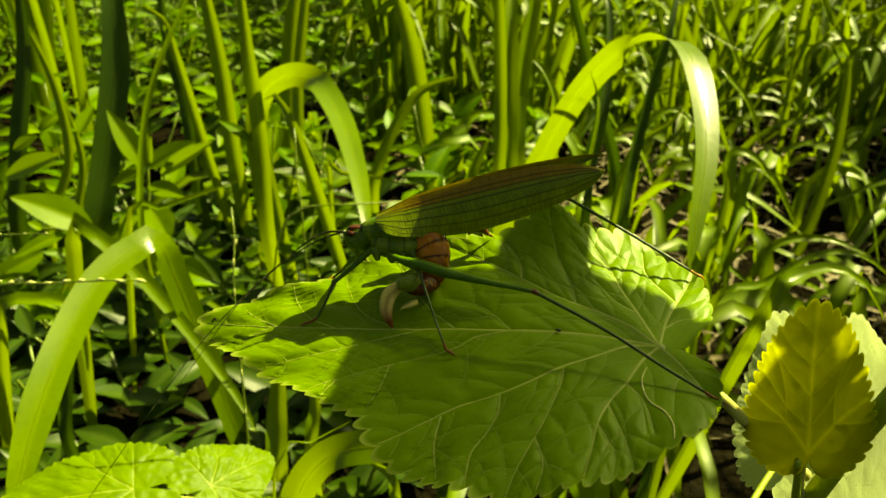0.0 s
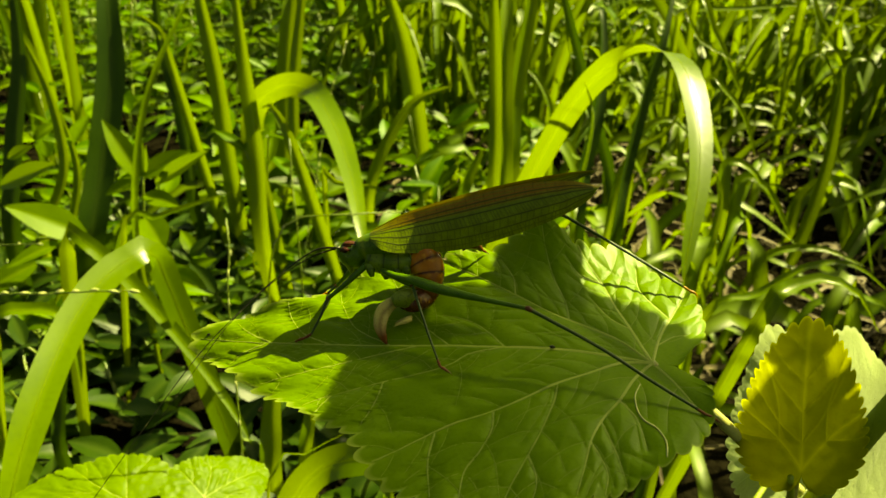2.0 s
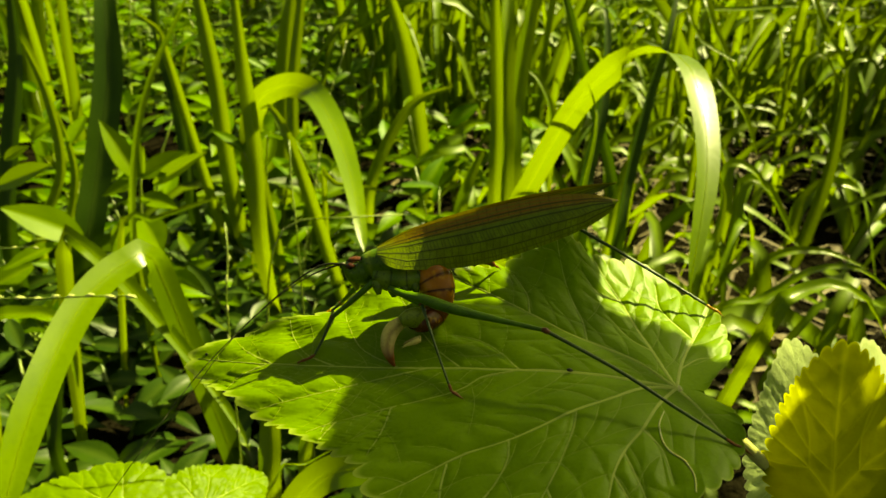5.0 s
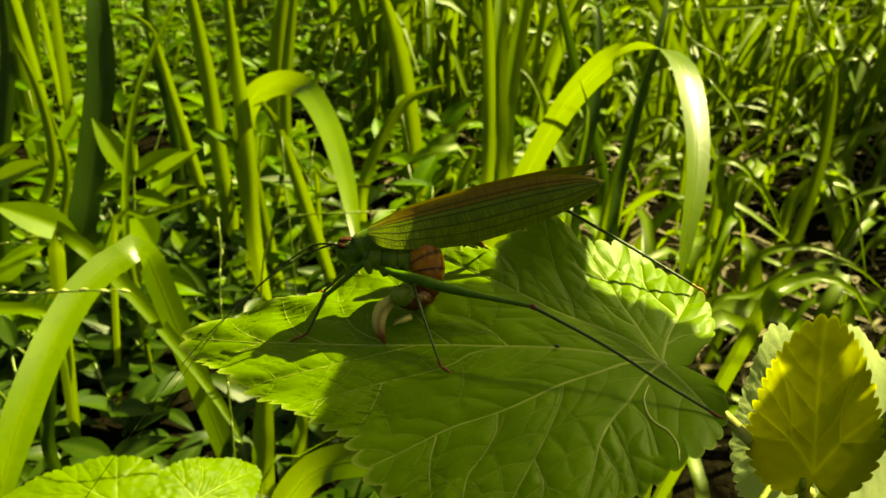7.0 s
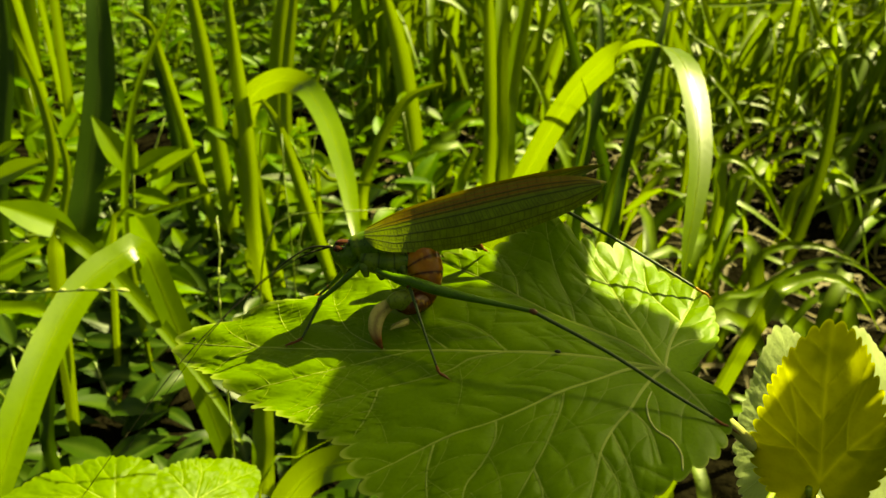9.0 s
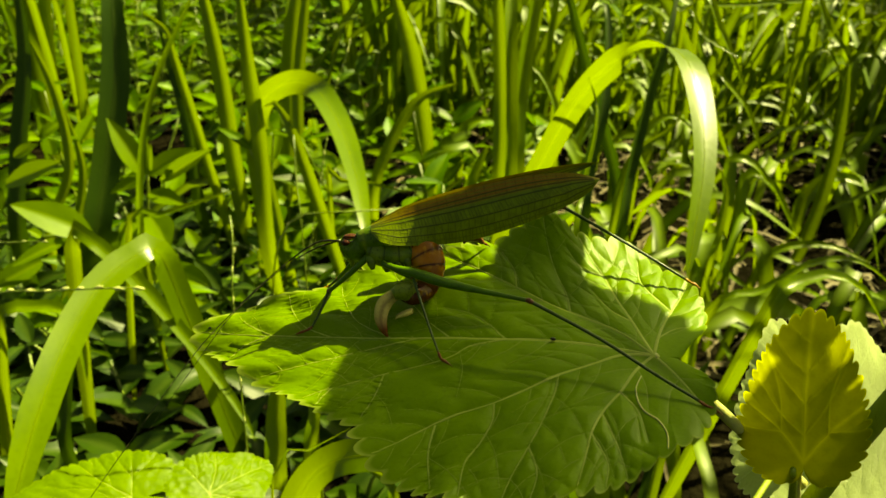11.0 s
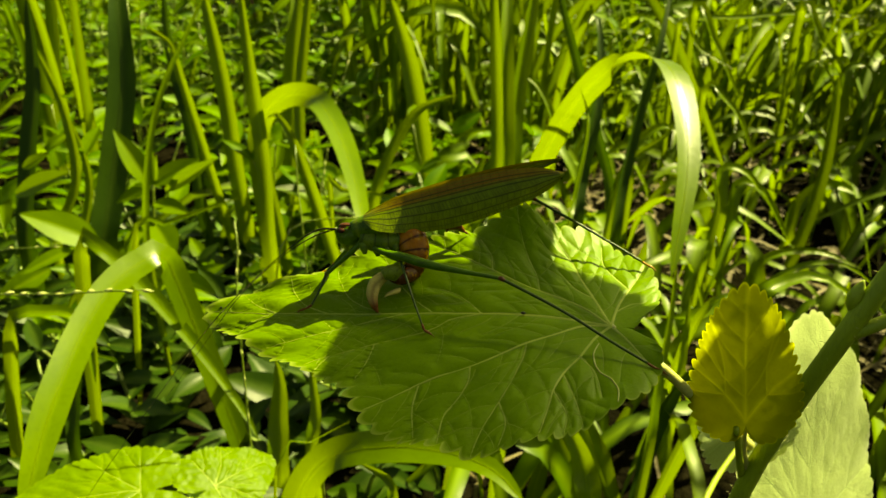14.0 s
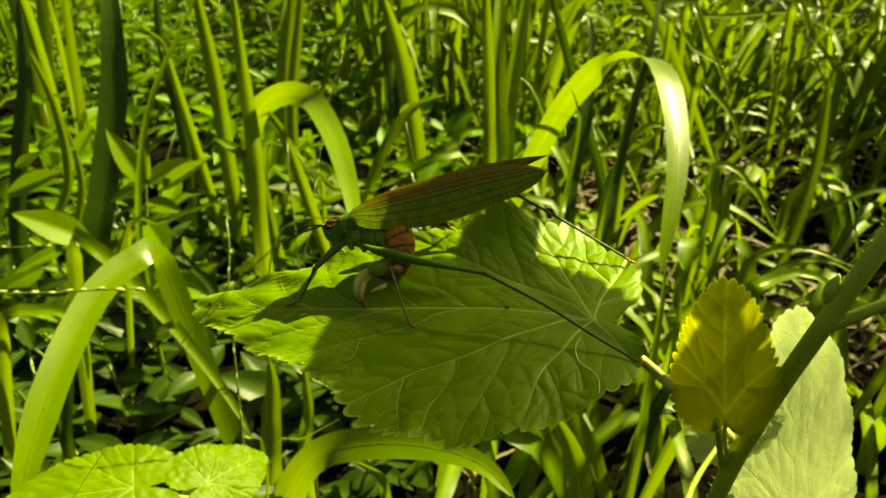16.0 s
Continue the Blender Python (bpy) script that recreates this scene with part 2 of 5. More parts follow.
def make_ground():
    verts, faces = [], []
    xs = np.r_[-400, -60, -12, np.linspace(-4, 5, 61), 12, 60, 400]
    ys = np.r_[-400, -60, -8, np.linspace(-1.5, 7, 57), 14, 60, 400]
    for y in ys:
        for x in xs:
            verts.append((x, y, ground_height(x, y) if abs(x) < 10 and abs(y) < 10 else 0.0))
    n = len(xs)
    for j in range(len(ys) - 1):
        for i in range(n - 1):
            faces.append((j * n + i, j * n + i + 1, j * n + n + i + 1, j * n + n + i))
    return tagged(finish("ground", verts, faces, M_SHADED_SOIL), "soil under the meadow grass, coloured near black for shade", "ground", kind="structure")


make_ground()


def arch(rng, x, y, reach, height, droop, az, n=9, lean=0.25):
    """The curve of a blade that rises from the soil and bends over."""
    z0 = ground_height(x, y) - 0.01
    pts = []
    for s in np.linspace(0, 1, 5):
        out = reach * (lean * s + (1 - lean) * s ** 2.2)
        up = height * (1 - (1 - s) ** 1.7) - droop * height * max(0, s - 0.55) ** 1.6 * 2.2
        pts.append((x + out * math.cos(az), y + out * math.sin(az), z0 + up))
    return pts


def meadow_grass():
    """Low grass between the clumps."""
    rng = random.Random(11)
    heap = Heap()
    for k in range(1500):
        y = 0.50 + 3.4 * rng.random() ** 1.3
        x = (rng.random() * 2 - 1) * (0.25 + 0.75 * y) + 0.10 * y
        if x < -0.02 and y < 0.85:
            continue
        right = x > 0.08 * y
        if not right and rng.random() < 0.7:
            continue
        if noise.noise(Vector((x * 3.0, y * 3.0, 1.7))) < -0.1:
            continue
        height = rng.uniform(0.08, 0.20) + min(1.0, max(0.0, (y - 0.7) / 2.2)) * rng.uniform(0.0, 0.16)
        width = rng.uniform(0.008, 0.018) + (0.008 if rng.random() < 0.25 else 0)
        pts = arch(rng, x, y, rng.uniform(0.10, 0.34), height, rng.uniform(0.8, 2.0), rng.uniform(0, 6.283))
        heap.add(*ribbon(pts, width, (rng.uniform(-0.4, 0.8), -0.5, 1), n=10, across=3, fold=0.15, twist=rng.uniform(-1.0, 1.0), tip=0.6))
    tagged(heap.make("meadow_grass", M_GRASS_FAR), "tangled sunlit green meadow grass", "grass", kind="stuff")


def tall_grass():
    """Tussocks of tall broad grass, further back and to both sides of the view."""
    rng = random.Random(29)
    heap = Heap()
    for k in range(330):
        y = rng.uniform(1.35, 3.8)
        x = rng.uniform(-0.62, 1.15) * y
        # every third tussock is added unseen, right of the view, to throw shade in
        if k % 3 == 0:
            y = rng.uniform(0.5, 2.6)
            x = rng.uniform(0.62, 1.0) * y + rng.uniform(0.18, 0.5)
        elif noise.noise(Vector((x * 1.6, y * 1.6, 7.7))) < -0.15:
            continue
        if x < 0.1 * y and rng.random() < 0.62:
            continue
        low = 0.5 if 0.10 * y < x < 0.62 * y and y < 2.6 else 1.0
        for b in range(rng.randint(8, 17)):
            height = rng.uniform(0.36, 0.92) * low
            pts = arch(rng, x + rng.uniform(-0.06, 0.06), y + rng.uniform(-0.06, 0.06), rng.uniform(0.10, 0.42), height, rng.uniform(0.2, 1.5), rng.uniform(0, 6.283))
            heap.add(*ribbon(pts, rng.uniform(0.011, 0.026), (rng.uniform(-0.6, 0.8), -0.7, 0.7), n=13, across=3, fold=0.15, twist=rng.uniform(-1.0, 1.0), tip=0.6))
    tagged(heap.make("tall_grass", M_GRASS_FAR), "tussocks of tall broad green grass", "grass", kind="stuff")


def meadow_around():
    """The same meadow beside and behind the camera."""
    rng = random.Random(61)
    heap = Heap()
    for k in range(3600):
        x, y = rng.uniform(-3.2, 4.2), rng.uniform(-2.6, 4.4)
        if y > -0.4 and -0.85 * max(y, 0.0) - 0.5 < x < 1.15 * max(y, 0.0) + 0.5:
            continue
        pts = arch(rng, x, y, rng.uniform(0.10, 0.30), rng.uniform(0.14, 0.36), rng.uniform(0.4, 1.6), rng.uniform(0, 6.283))
        heap.add(*ribbon(pts, rng.uniform(0.010, 0.022), (rng.uniform(-0.4, 0.8), -0.5, 1), n=8, across=3, fold=0.15, twist=rng.uniform(-1.0, 1.0), tip=0.6))
    tagged(heap.make("meadow_grass", M_GRASS_FAR), "open green meadow grass around the clearing", "grass", kind="stuff")


meadow_grass()
tall_grass()
meadow_around()


def dry_litter():
    rng = random.Random(23)
    heap = Heap()
    for k in range(900):
        y = 0.6 + 2.4 * rng.random()
        x = rng.uniform(-0.1, 0.75) * y + 0.05
        z = ground_height(x, y) + rng.uniform(0.0, 0.03)
        a, ln = rng.uniform(0, 6.283), rng.uniform(0.04, 0.16)
        pts = [(x, y, z), (x + ln * 0.5 * math.cos(a), y + ln * 0.5 * math.sin(a), z + rng.uniform(0, 0.03)), (x + ln * math.cos(a + 0.3), y + ln * math.sin(a + 0.3), z)]
        heap.add(*ribbon(pts, rng.uniform(0.003, 0.008), (0, -0.3, 1), n=6, across=3, tip=0.5))
    tagged(heap.make("dry_litter", M_LITTER), "dry straw-coloured blades lying on the soil", "litter", kind="stuff")


dry_litter()


def lancet(base, way, up, length, width, curl=0.25, n=7, across=5):
    """A pointed weed leaf from its base along a direction, drooping at its tip."""
    way, up = Vector(way).normalized(), Vector(up)
    side = way.cross(up).normalized()
    up = side.cross(way).normalized()
    verts, faces, vein = [], [], []
    for i in range(n):
        s = i / (n - 1)
        w = width * (math.sin(math.pi * min(1, s * 0.94 + 0.05)) ** 0.85) * (1 - 0.35 * s)
        mid = Vector(base) + way * length * s - up * length * curl * s * s
        for j in range(across):
            x = j / (across - 1) * 2 - 1
            verts.append(mid + side * x * w * 0.5 + up * abs(x) * w * 0.16)
            vein.append(0.55 if j == across // 2 else 0.0)
    for i in range(n - 1):
        for j in range(across - 1):
            a = i * across + j
            faces.append((a, a + 1, a + across + 1, a + across))
    return verts, faces, vein


def weed(heap, stalks, rng, x, y, height, size, pairs):
    """A leafy herb: an upright stalk with pairs of leaves crosswise."""
    z = ground_height(x, y)
    tipx, tipy = x + rng.uniform(-0.04, 0.04), y + rng.uniform(-0.04, 0.04)
    pts = [(x, y, z), (x * 0.6 + tipx * 0.4 + rng.uniform(-0.01, 0.01), y, z + height * 0.5), (tipx, tipy, z + height)]
    stalks.add(*tube(pts, (0.0022, 0.0012), n=7, sides=5))
    line = spline(pts, 20)
    spin = rng.uniform(0, 3)
    for k in range(pairs):
        s = 0.25 + 0.75 * k / max(1, pairs - 1)
        p = line[int(s * 19)]
        spin += 1.57 + rng.uniform(-0.3, 0.3)
        for h in (0, math.pi):
            a = spin + h
            lift = rng.uniform(0.0, 1.1)
            ln = size * rng.uniform(0.7, 1.15) * (1.05 - 0.35 * s)
            heap.add(*lancet(p, (math.cos(a), math.sin(a), lift), (rng.uniform(-0.3, 0.4), rng.uniform(-0.9, 0.1), 1), ln, ln * rng.uniform(0.42, 0.6), rng.uniform(0.05, 0.45)))


def weeds():
    rng = random.Random(5)
    heap, stalks = Heap(), Heap()
    for k in range(300):
        y = 1.0 + 2.3 * rng.random() ** 1.1
        x = -0.10 * y + (rng.random() * 2 - 1) * (0.46 * y + 0.2) - 0.14
        if x > 0.12 * y and rng.random() < 0.85:
            continue
        near = y < 1.6
        size = rng.uniform(0.06, 0.095) if near else rng.uniform(0.045, 0.085)
        weed(heap, stalks, rng, x, y, rng.uniform(0.08, 0.20) if near else rng.uniform(0.12, 0.36), size, rng.randint(3, 5) if near else rng.randint(5, 8))
    # low shaded leaves close to the soil
    for k in range(48):
        y = rng.uniform(0.72, 1.2)
        x = rng.uniform(-0.62, 0.30) * y - 0.05
        weed(heap, stalks, rng, x, y, rng.uniform(0.02, 0.09), rng.uniform(0.04, 0.075), rng.randint(2, 4))
    # narrow leaves with shade in their colour, covering the soil between the clumps
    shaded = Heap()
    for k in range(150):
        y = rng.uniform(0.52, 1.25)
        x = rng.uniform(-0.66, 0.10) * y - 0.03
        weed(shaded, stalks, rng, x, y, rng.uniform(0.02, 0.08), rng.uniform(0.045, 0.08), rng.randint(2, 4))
    tagged(shaded.make("shade_toned_weeds", M_GRASS_SHADE), "low weeds coloured dark for the shade under the grass", "weeds", kind="stuff")
    # a bank of small-leaved growth at the back
    for k in range(420):
        y = rng.uniform(2.0, 4.6)
        x = rng.uniform(-0.6, 0.75) * y
        weed(heap, stalks, rng, x, y, rng.uniform(0.15, 0.55), rng.uniform(0.055, 0.10), rng.randint(5, 9))
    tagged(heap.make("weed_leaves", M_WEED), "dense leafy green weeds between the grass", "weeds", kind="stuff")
    tagged(stalks.make("weed_stalks", M_STALK), "thin green stalks of leafy weeds", "stalks", kind="stuff")


weeds()


# ---- the mallow plant ----
def radius_curve(knots):
    """A smooth closed function of the angle in degrees from (angle, radius) knots."""
    a = np.array([k[0] for k in knots], float)
    r = np.array([k[1] for k in knots], float)
    a = np.r_[a - 360, a, a + 360]
    r = np.r_[r, r, r]

    def value(x):
        return np.interp(x, a, r)
    return value


def net(veins, step, angle, reach, rng):
    """Side veins that leave each main vein in turn to both sides."""
    out = []
    for line, width in veins:
        c = spline(line, 40)
        length = np.linalg.norm(np.diff(c, axis=0), axis=1).sum()
        count = int(length / step)
        for k in range(1, count):
            s = k / count
            i = int(s * 39)
            d = c[min(i + 1, 39)] - c[i - 1]
            d /= np.linalg.norm(d)
            for sign in (1, -1):
                if rng.random() < 0.12:
                    continue
                a = sign * angle * rng.uniform(0.85, 1.15)
                e = np.array([d[0] * math.cos(a) - d[1] * math.sin(a), d[0] * math.sin(a) + d[1] * math.cos(a)])
                ln = reach * (0.45 + 0.75 * (1 - abs(s - 0.4))) * rng.uniform(0.7, 1.1)
                bend = d * ln * 0.25
                out.append(([c[i], c[i] + e * ln * 0.5, c[i] + e * ln + bend], width * 0.5))
    return out


def near_lines(xy, lines, reach=0.0045, n=7):
    """For each point a depth of groove from the lines, and the distance to the nearest one."""
    groove = np.zeros(len(xy))
    dist = np.full(len(xy), 1.0)
    for line, w in lines:
        c = spline(line, n)
        lo, hi = c.min(axis=0) - reach, c.max(axis=0) + reach
        pick = np.nonzero(((xy > lo) & (xy < hi)).all(axis=1))[0]
        if not len(pick):
            continue
        q = xy[pick]
        d = np.full(len(q), 1.0)
        for a, b in zip(c[:-1], c[1:]):
            ab = b - a
            u = np.clip(((q - a) @ ab) / (ab @ ab + 1e-12), 0, 1)
            d = np.minimum(d, np.linalg.norm(q - a - u[:, None] * ab, axis=1))
        groove[pick] = np.maximum(groove[pick], np.exp(-(d / w) ** 2) * min(1.0, w / 0.0004))
        dist[pick] = np.minimum(dist[pick], d)
    return groove, dist


def broad_leaf(name, knots, mains, size, teeth, height, mat, rings=44, spokes=360, step=0.0125, reach=0.024, vein_w=0.00034,
               pucker=0.0004, tooth=0.03, seed=3, fine=True, label="", vein_mat=None, sunken=0.0, sides=(), lump=0.9):
    """A lobed leaf in its own plane: x along the midrib from the petiole, z up from its upper side; its veins are a part of it."""
    rng = random.Random(seed)
    k = size / 0.09
    value = radius_curve(knots)
    ang = np.linspace(-180, 180, spokes, endpoint=False)
    r = value(ang)
    r = np.convolve(np.r_[r[-3:], r, r[:3]], np.ones(5) / 5, "same")[3:-3] * size
    # scalloped margin, evenly spaced along the edge
    edge = np.c_[r * np.cos(np.radians(ang)), r * np.sin(np.radians(ang))]
    run = np.r_[0, np.cumsum(np.linalg.norm(np.diff(edge, axis=0), axis=1))]
    phase = run / run[-1] * teeth
    wave = np.abs(np.sin(math.pi * (phase + 0.25 * np.sin(phase * 0.7)))) ** 0.6
    r = r + (wave - 0.62) * tooth * np.minimum(size, r * 2.2)
    s = np.linspace(0, 1, rings + 1)[1:] ** 0.85
    xy = [(0, 0)]
    for f in s:
        xy += list(zip(f * r * np.cos(np.radians(ang)), f * r * np.sin(np.radians(ang))))
    xy = np.array(xy)
    if sides:
        # main veins and their branches, each along its own course; a net of small veins between them
        lines = [([(x * size, y * size) for x, y in m], vein_w) for m in mains]
        second = [([(x * size, y * size) for x, y in m], vein_w * 0.62) for m in sides]
        third = net(lines, step * k, 0.85, reach * k, rng) + net(second, step * k, 0.95, reach * k, rng)
        third = [(line, vein_w * 0.34) for line, _ in third]
    else:
        lines = [([(0, 0), (m[0] * 0.5 * size + m[2] * size, m[1] * 0.5 * size + m[3] * size), (m[0] * size, m[1] * size)], vein_w) for m in mains]
        second = net(lines, step * k, 0.72, reach * k, rng)
        third = net(second, step * 0.42 * k, 1.0, reach * 0.26 * k, rng) if fine else []
    groove, dist = near_lines(xy, [(l, w * 2) for l, w in lines + second])
    swell = np.sqrt(np.minimum(dist / (0.0042 * k), 1.0))
    if third:
        d3 = near_lines(xy, third)[1]
        swell = swell * 0.55 + 0.45 * np.sqrt(np.minimum(np.minimum(dist, d3) / (0.0022 * k), 1.0))
    swell *= np.clip(np.hypot(xy[:, 0], xy[:, 1]) / (0.22 * size), 0.1, 1.0)
    lumps = np.array([noise.noise(Vector((x / size * 14, y / size * 14, seed))) for x, y in xy])
    z = np.array([height(x / size, y / size) * size for x, y in xy])
    z += pucker * (1.6 * swell + lump * lumps)
    rim = np.r_[0.0, np.repeat(s, spokes)]
    z += 0.010 * size * (rim ** 8) * np.sin(np.r_[0, np.tile(phase * 1.1, rings)])
    verts = [(x, y, h) for (x, y), h in zip(xy, z)]
    faces = [(0, 1 + j, 1 + (j + 1) % spokes) for j in range(spokes)]
    for i in range(rings - 1):
        for j in range(spokes):
            a, b = 1 + i * spokes + j, 1 + i * spokes + (j + 1) % spokes
            faces.append((a, a + spokes, b + spokes, b))
    pale_rim = np.maximum(np.clip((rim - 0.975) / 0.02, 0, 1) * 0.55, groove * sunken)
    ob = finish(name, verts, faces, mat, None, label, pale_rim)
    grid = np.vstack([np.full(spokes, z[0]), z[1:].reshape(rings, spokes)])
    frac = np.r_[0, s]

    def on_top(q):
        a = (np.degrees(np.arctan2(q[:, 1], q[:, 0])) + 180) / 360 * spokes
        j = np.floor(a).astype(int) % spokes
        u = a - np.floor(a)
        far = r[j] * (1 - u) + r[(j + 1) % spokes] * u
        g = np.hypot(q[:, 0], q[:, 1]) / far
        i = np.clip(np.searchsorted(frac, g, "right") - 1, 0, rings - 1)
        v = np.clip((g - frac[i]) / (frac[i + 1] - frac[i]), 0, 1)
        j2 = (j + 1) % spokes
        return (grid[i, j] * (1 - u) + grid[i, j2] * u) * (1 - v) + (grid[i + 1, j] * (1 - u) + grid[i + 1, j2] * u) * v, g

    if sunken:
        return ob
    heap = Heap()
    for group, n, w0, w1, lift, pale in ((lines, 46, 1.0, 0.28, 0.00012, 1.0), (second, 24, 0.95, 0.4, 0.00009, 0.8), (third, 7, 0.8, 0.45, 0.00005, 0.35)):
        for line, w in group:
            c = spline(line, n)
            h, g = on_top(c)
            t = np.gradient(c, axis=0)
            t /= np.linalg.norm(t, axis=1)[:, None] + 1e-12
            side = np.c_[-t[:, 1], t[:, 0]]
            keep = [i for i in range(n) if g[i] < 0.985]
            if len(keep) < 3 or keep[-1] - keep[0] + 1 != len(keep):
                keep = keep[:next((m for m in range(1, len(keep)) if keep[m] != keep[m - 1] + 1), len(keep))]
                if len(keep) < 3:
                    continue
            half = np.array([w * (w0 + (w1 - w0) * i / (n - 1)) for i in range(n)])
            left, right = c - side * half[:, None], c + side * half[:, None]
            hl, hr = on_top(left)[0], on_top(right)[0]
            v = []
            for i in keep:
                v += [(*left[i], hl[i] + 0.00001), (*c[i], h[i] + lift * k), (*right[i], hr[i] + 0.00001)]
            f = []
            for m in range(len(keep) - 1):
                a = m * 3
                f += [(a, a + 3, a + 4, a + 1), (a + 1, a + 4, a + 5, a + 2)]
            heap.add(v, f, [pale] * len(v))
    veins = heap.make("vein_network", vein_mat or M_VEIN, ob, "pale raised branching veins")
    return ob


def facing(origin, ahead, up):
    """The pose of a thing whose x looks ahead and whose z looks up."""
    x = Vector(ahead).normalized()
    z = (Vector(up) - x * Vector(up).dot(x)).normalized()
    y = z.cross(x)
    m = Matrix((x, y, z)).transposed().to_4x4()
    m.translation = Vector(origin)
    return m


plant = holder("mallow_plant", (0.0733, 0.15, 0.0), "soft green mallow plant with broad scalloped leaves", "plant")

BIG = [(-180, 0.05), (-165, 0.062), (-150, 0.085), (-131, 0.16), (-115, 0.225), (-105, 0.27), (-90, 0.32), (-78.4, 0.38), (-71.3, 0.363), (-67.0, 0.368), (-61.3, 0.368), (-59.9, 0.388), (-56.3, 0.411), (-53.5, 0.419),
       (-50.4, 0.431), (-46.6, 0.439), (-44.7, 0.458), (-40.3, 0.463), (-38.3, 0.502), (-37, 0.485), (-31, 0.52), (-23, 0.585), (-17, 0.67), (-9, 0.745), (-6, 0.83), (-4, 0.91), (-1.5, 0.98), (0, 1.0),
       (2, 0.97), (4, 0.915), (9, 0.815), (15, 0.715), (19, 0.65), (23, 0.6), (28, 0.595), (34, 0.585), (41, 0.55), (49, 0.5), (57, 0.465), (63, 0.415), (70, 0.375), (79, 0.33),
       (87, 0.287), (96, 0.255), (107, 0.225), (124, 0.18), (147, 0.127), (165, 0.075)]
BIG_MAINS = [
    [(0.0, 0.0), (0.114, -0.007), (0.191, -0.006), (0.289, 0.001), (0.402, 0.009), (0.594, 0.020), (0.819, 0.014), (0.99, -0.006)],
    [(0.0, 0.0), (0.062, 0.013), (0.121, 0.052), (0.179, 0.088), (0.236, 0.132), (0.292, 0.170), (0.350, 0.197), (0.405, 0.235), (0.458, 0.276), (0.50, 0.306)],
    [(0.0, 0.0), (0.067, -0.055), (0.135, -0.085), (0.205, -0.112), (0.265, -0.147), (0.358, -0.199), (0.433, -0.239), (0.53, -0.285)],
    [(0.0, 0.0), (0.043, -0.093), (0.075, -0.160), (0.108, -0.236), (0.147, -0.296), (0.172, -0.335)],
    [(0.0, 0.0), (-0.012, -0.071), (-0.033, -0.138), (-0.056, -0.201), (-0.072, -0.256)],
    [(0.0, 0.0), (0.034, 0.052), (0.060, 0.113), (0.086, 0.160), (0.105, 0.212), (0.112, 0.259), (0.123, 0.335)],
    [(0.0, 0.0), (-0.037, 0.043), (-0.071, 0.094), (-0.088, 0.120)]]
BIG_SIDES = [
    [(0.289, 0.001), (0.357, 0.028), (0.397, 0.065), (0.501, 0.107), (0.562, 0.132), (0.628, 0.162), (0.676, 0.194)],
    [(0.289, 0.001), (0.330, -0.040), (0.377, -0.069), (0.430, -0.080)], [(0.469, 0.016), (0.583, 0.059), (0.685, 0.096), (0.790, 0.130)],
    [(0.652, 0.020), (0.720, -0.008), (0.768, -0.059), (0.785, -0.095)], [(0.787, 0.017), (0.864, -0.020), (0.905, -0.058)],
    [(0.803, 0.016), (0.855, 0.043), (0.868, 0.074)], [(0.524, 0.016), (0.608, -0.027), (0.660, -0.100), (0.684, -0.158)],
    [(0.400, 0.009), (0.470, -0.050), (0.530, -0.130), (0.575, -0.200)], [(0.514, 0.111), (0.519, 0.166), (0.537, 0.215)], [(0.611, 0.154), (0.625, 0.185), (0.633, 0.202)]]
LOBE_SIDES = [
    [(0.176, 0.087), (0.178, 0.130), (0.195, 0.203), (0.216, 0.266), (0.240, 0.334), (0.252, 0.386)],
    [(0.287, 0.169), (0.285, 0.209), (0.301, 0.260), (0.321, 0.300), (0.320, 0.370)], [(0.388, 0.226), (0.389, 0.289), (0.371, 0.362)],
    [(0.213, 0.258), (0.193, 0.308), (0.201, 0.362)], [(0.060, 0.113), (0.027, 0.157), (0.009, 0.225)], [(0.090, 0.172), (0.061, 0.239), (0.042, 0.300)],
    [(0.106, 0.220), (0.076, 0.278), (0.077, 0.325)], [(0.168, -0.099), (0.180, -0.153), (0.212, -0.227), (0.235, -0.295), (0.247, -0.358)],
    [(0.286, -0.156), (0.298, -0.212), (0.333, -0.269)], [(-0.036, -0.144), (0.025, -0.231), (0.037, -0.318)], [(-0.007, -0.052), (-0.041, -0.088), (-0.07, -0.10)],
    [(0.108, -0.236), (0.150, -0.240), (0.190, -0.280)], [(0.043, -0.093), (0.085, -0.120), (0.130, -0.180)]]


def big_bend(u, v):
    """The leaf's sag and the curled-up far lobe."""
    curl = 0.088 * math.exp(-((u - 0.225) ** 2 + (v + 0.37) ** 2) / 0.011)
    return -0.003 + 0.1124 * u + 0.0842 * v - 0.0525 * u * u - 0.1846 * u * v - 0.1105 * v * v - 0.0661 * u ** 3 + curl + 0.010 * math.sin(9 * u + 5 * v) * (abs(v) + 0.15)


big_leaf = broad_leaf("leaf", BIG, BIG_MAINS, 0.0905, 84, big_bend, M_MALLOW, rings=140, spokes=760, vein_w=0.00030, pucker=0.00058, lump=0.2, step=0.0048, reach=0.0085, tooth=0.028, sides=BIG_SIDES + LOBE_SIDES, label="broad dark green scalloped leaf with pale branching veins")
big_leaf.matrix_world = facing((0.0380, 0.1293, 0.3795), (-0.0880, 0.0203, -0.0066), (-0.09, -0.32, 1.0))
under(big_leaf, plant)


def limb(name, points, radii, mat, parent, label="", **kw):
    v, f = tube(points, radii, **kw)
    return under(finish(name, v, f, mat, None, label), parent)


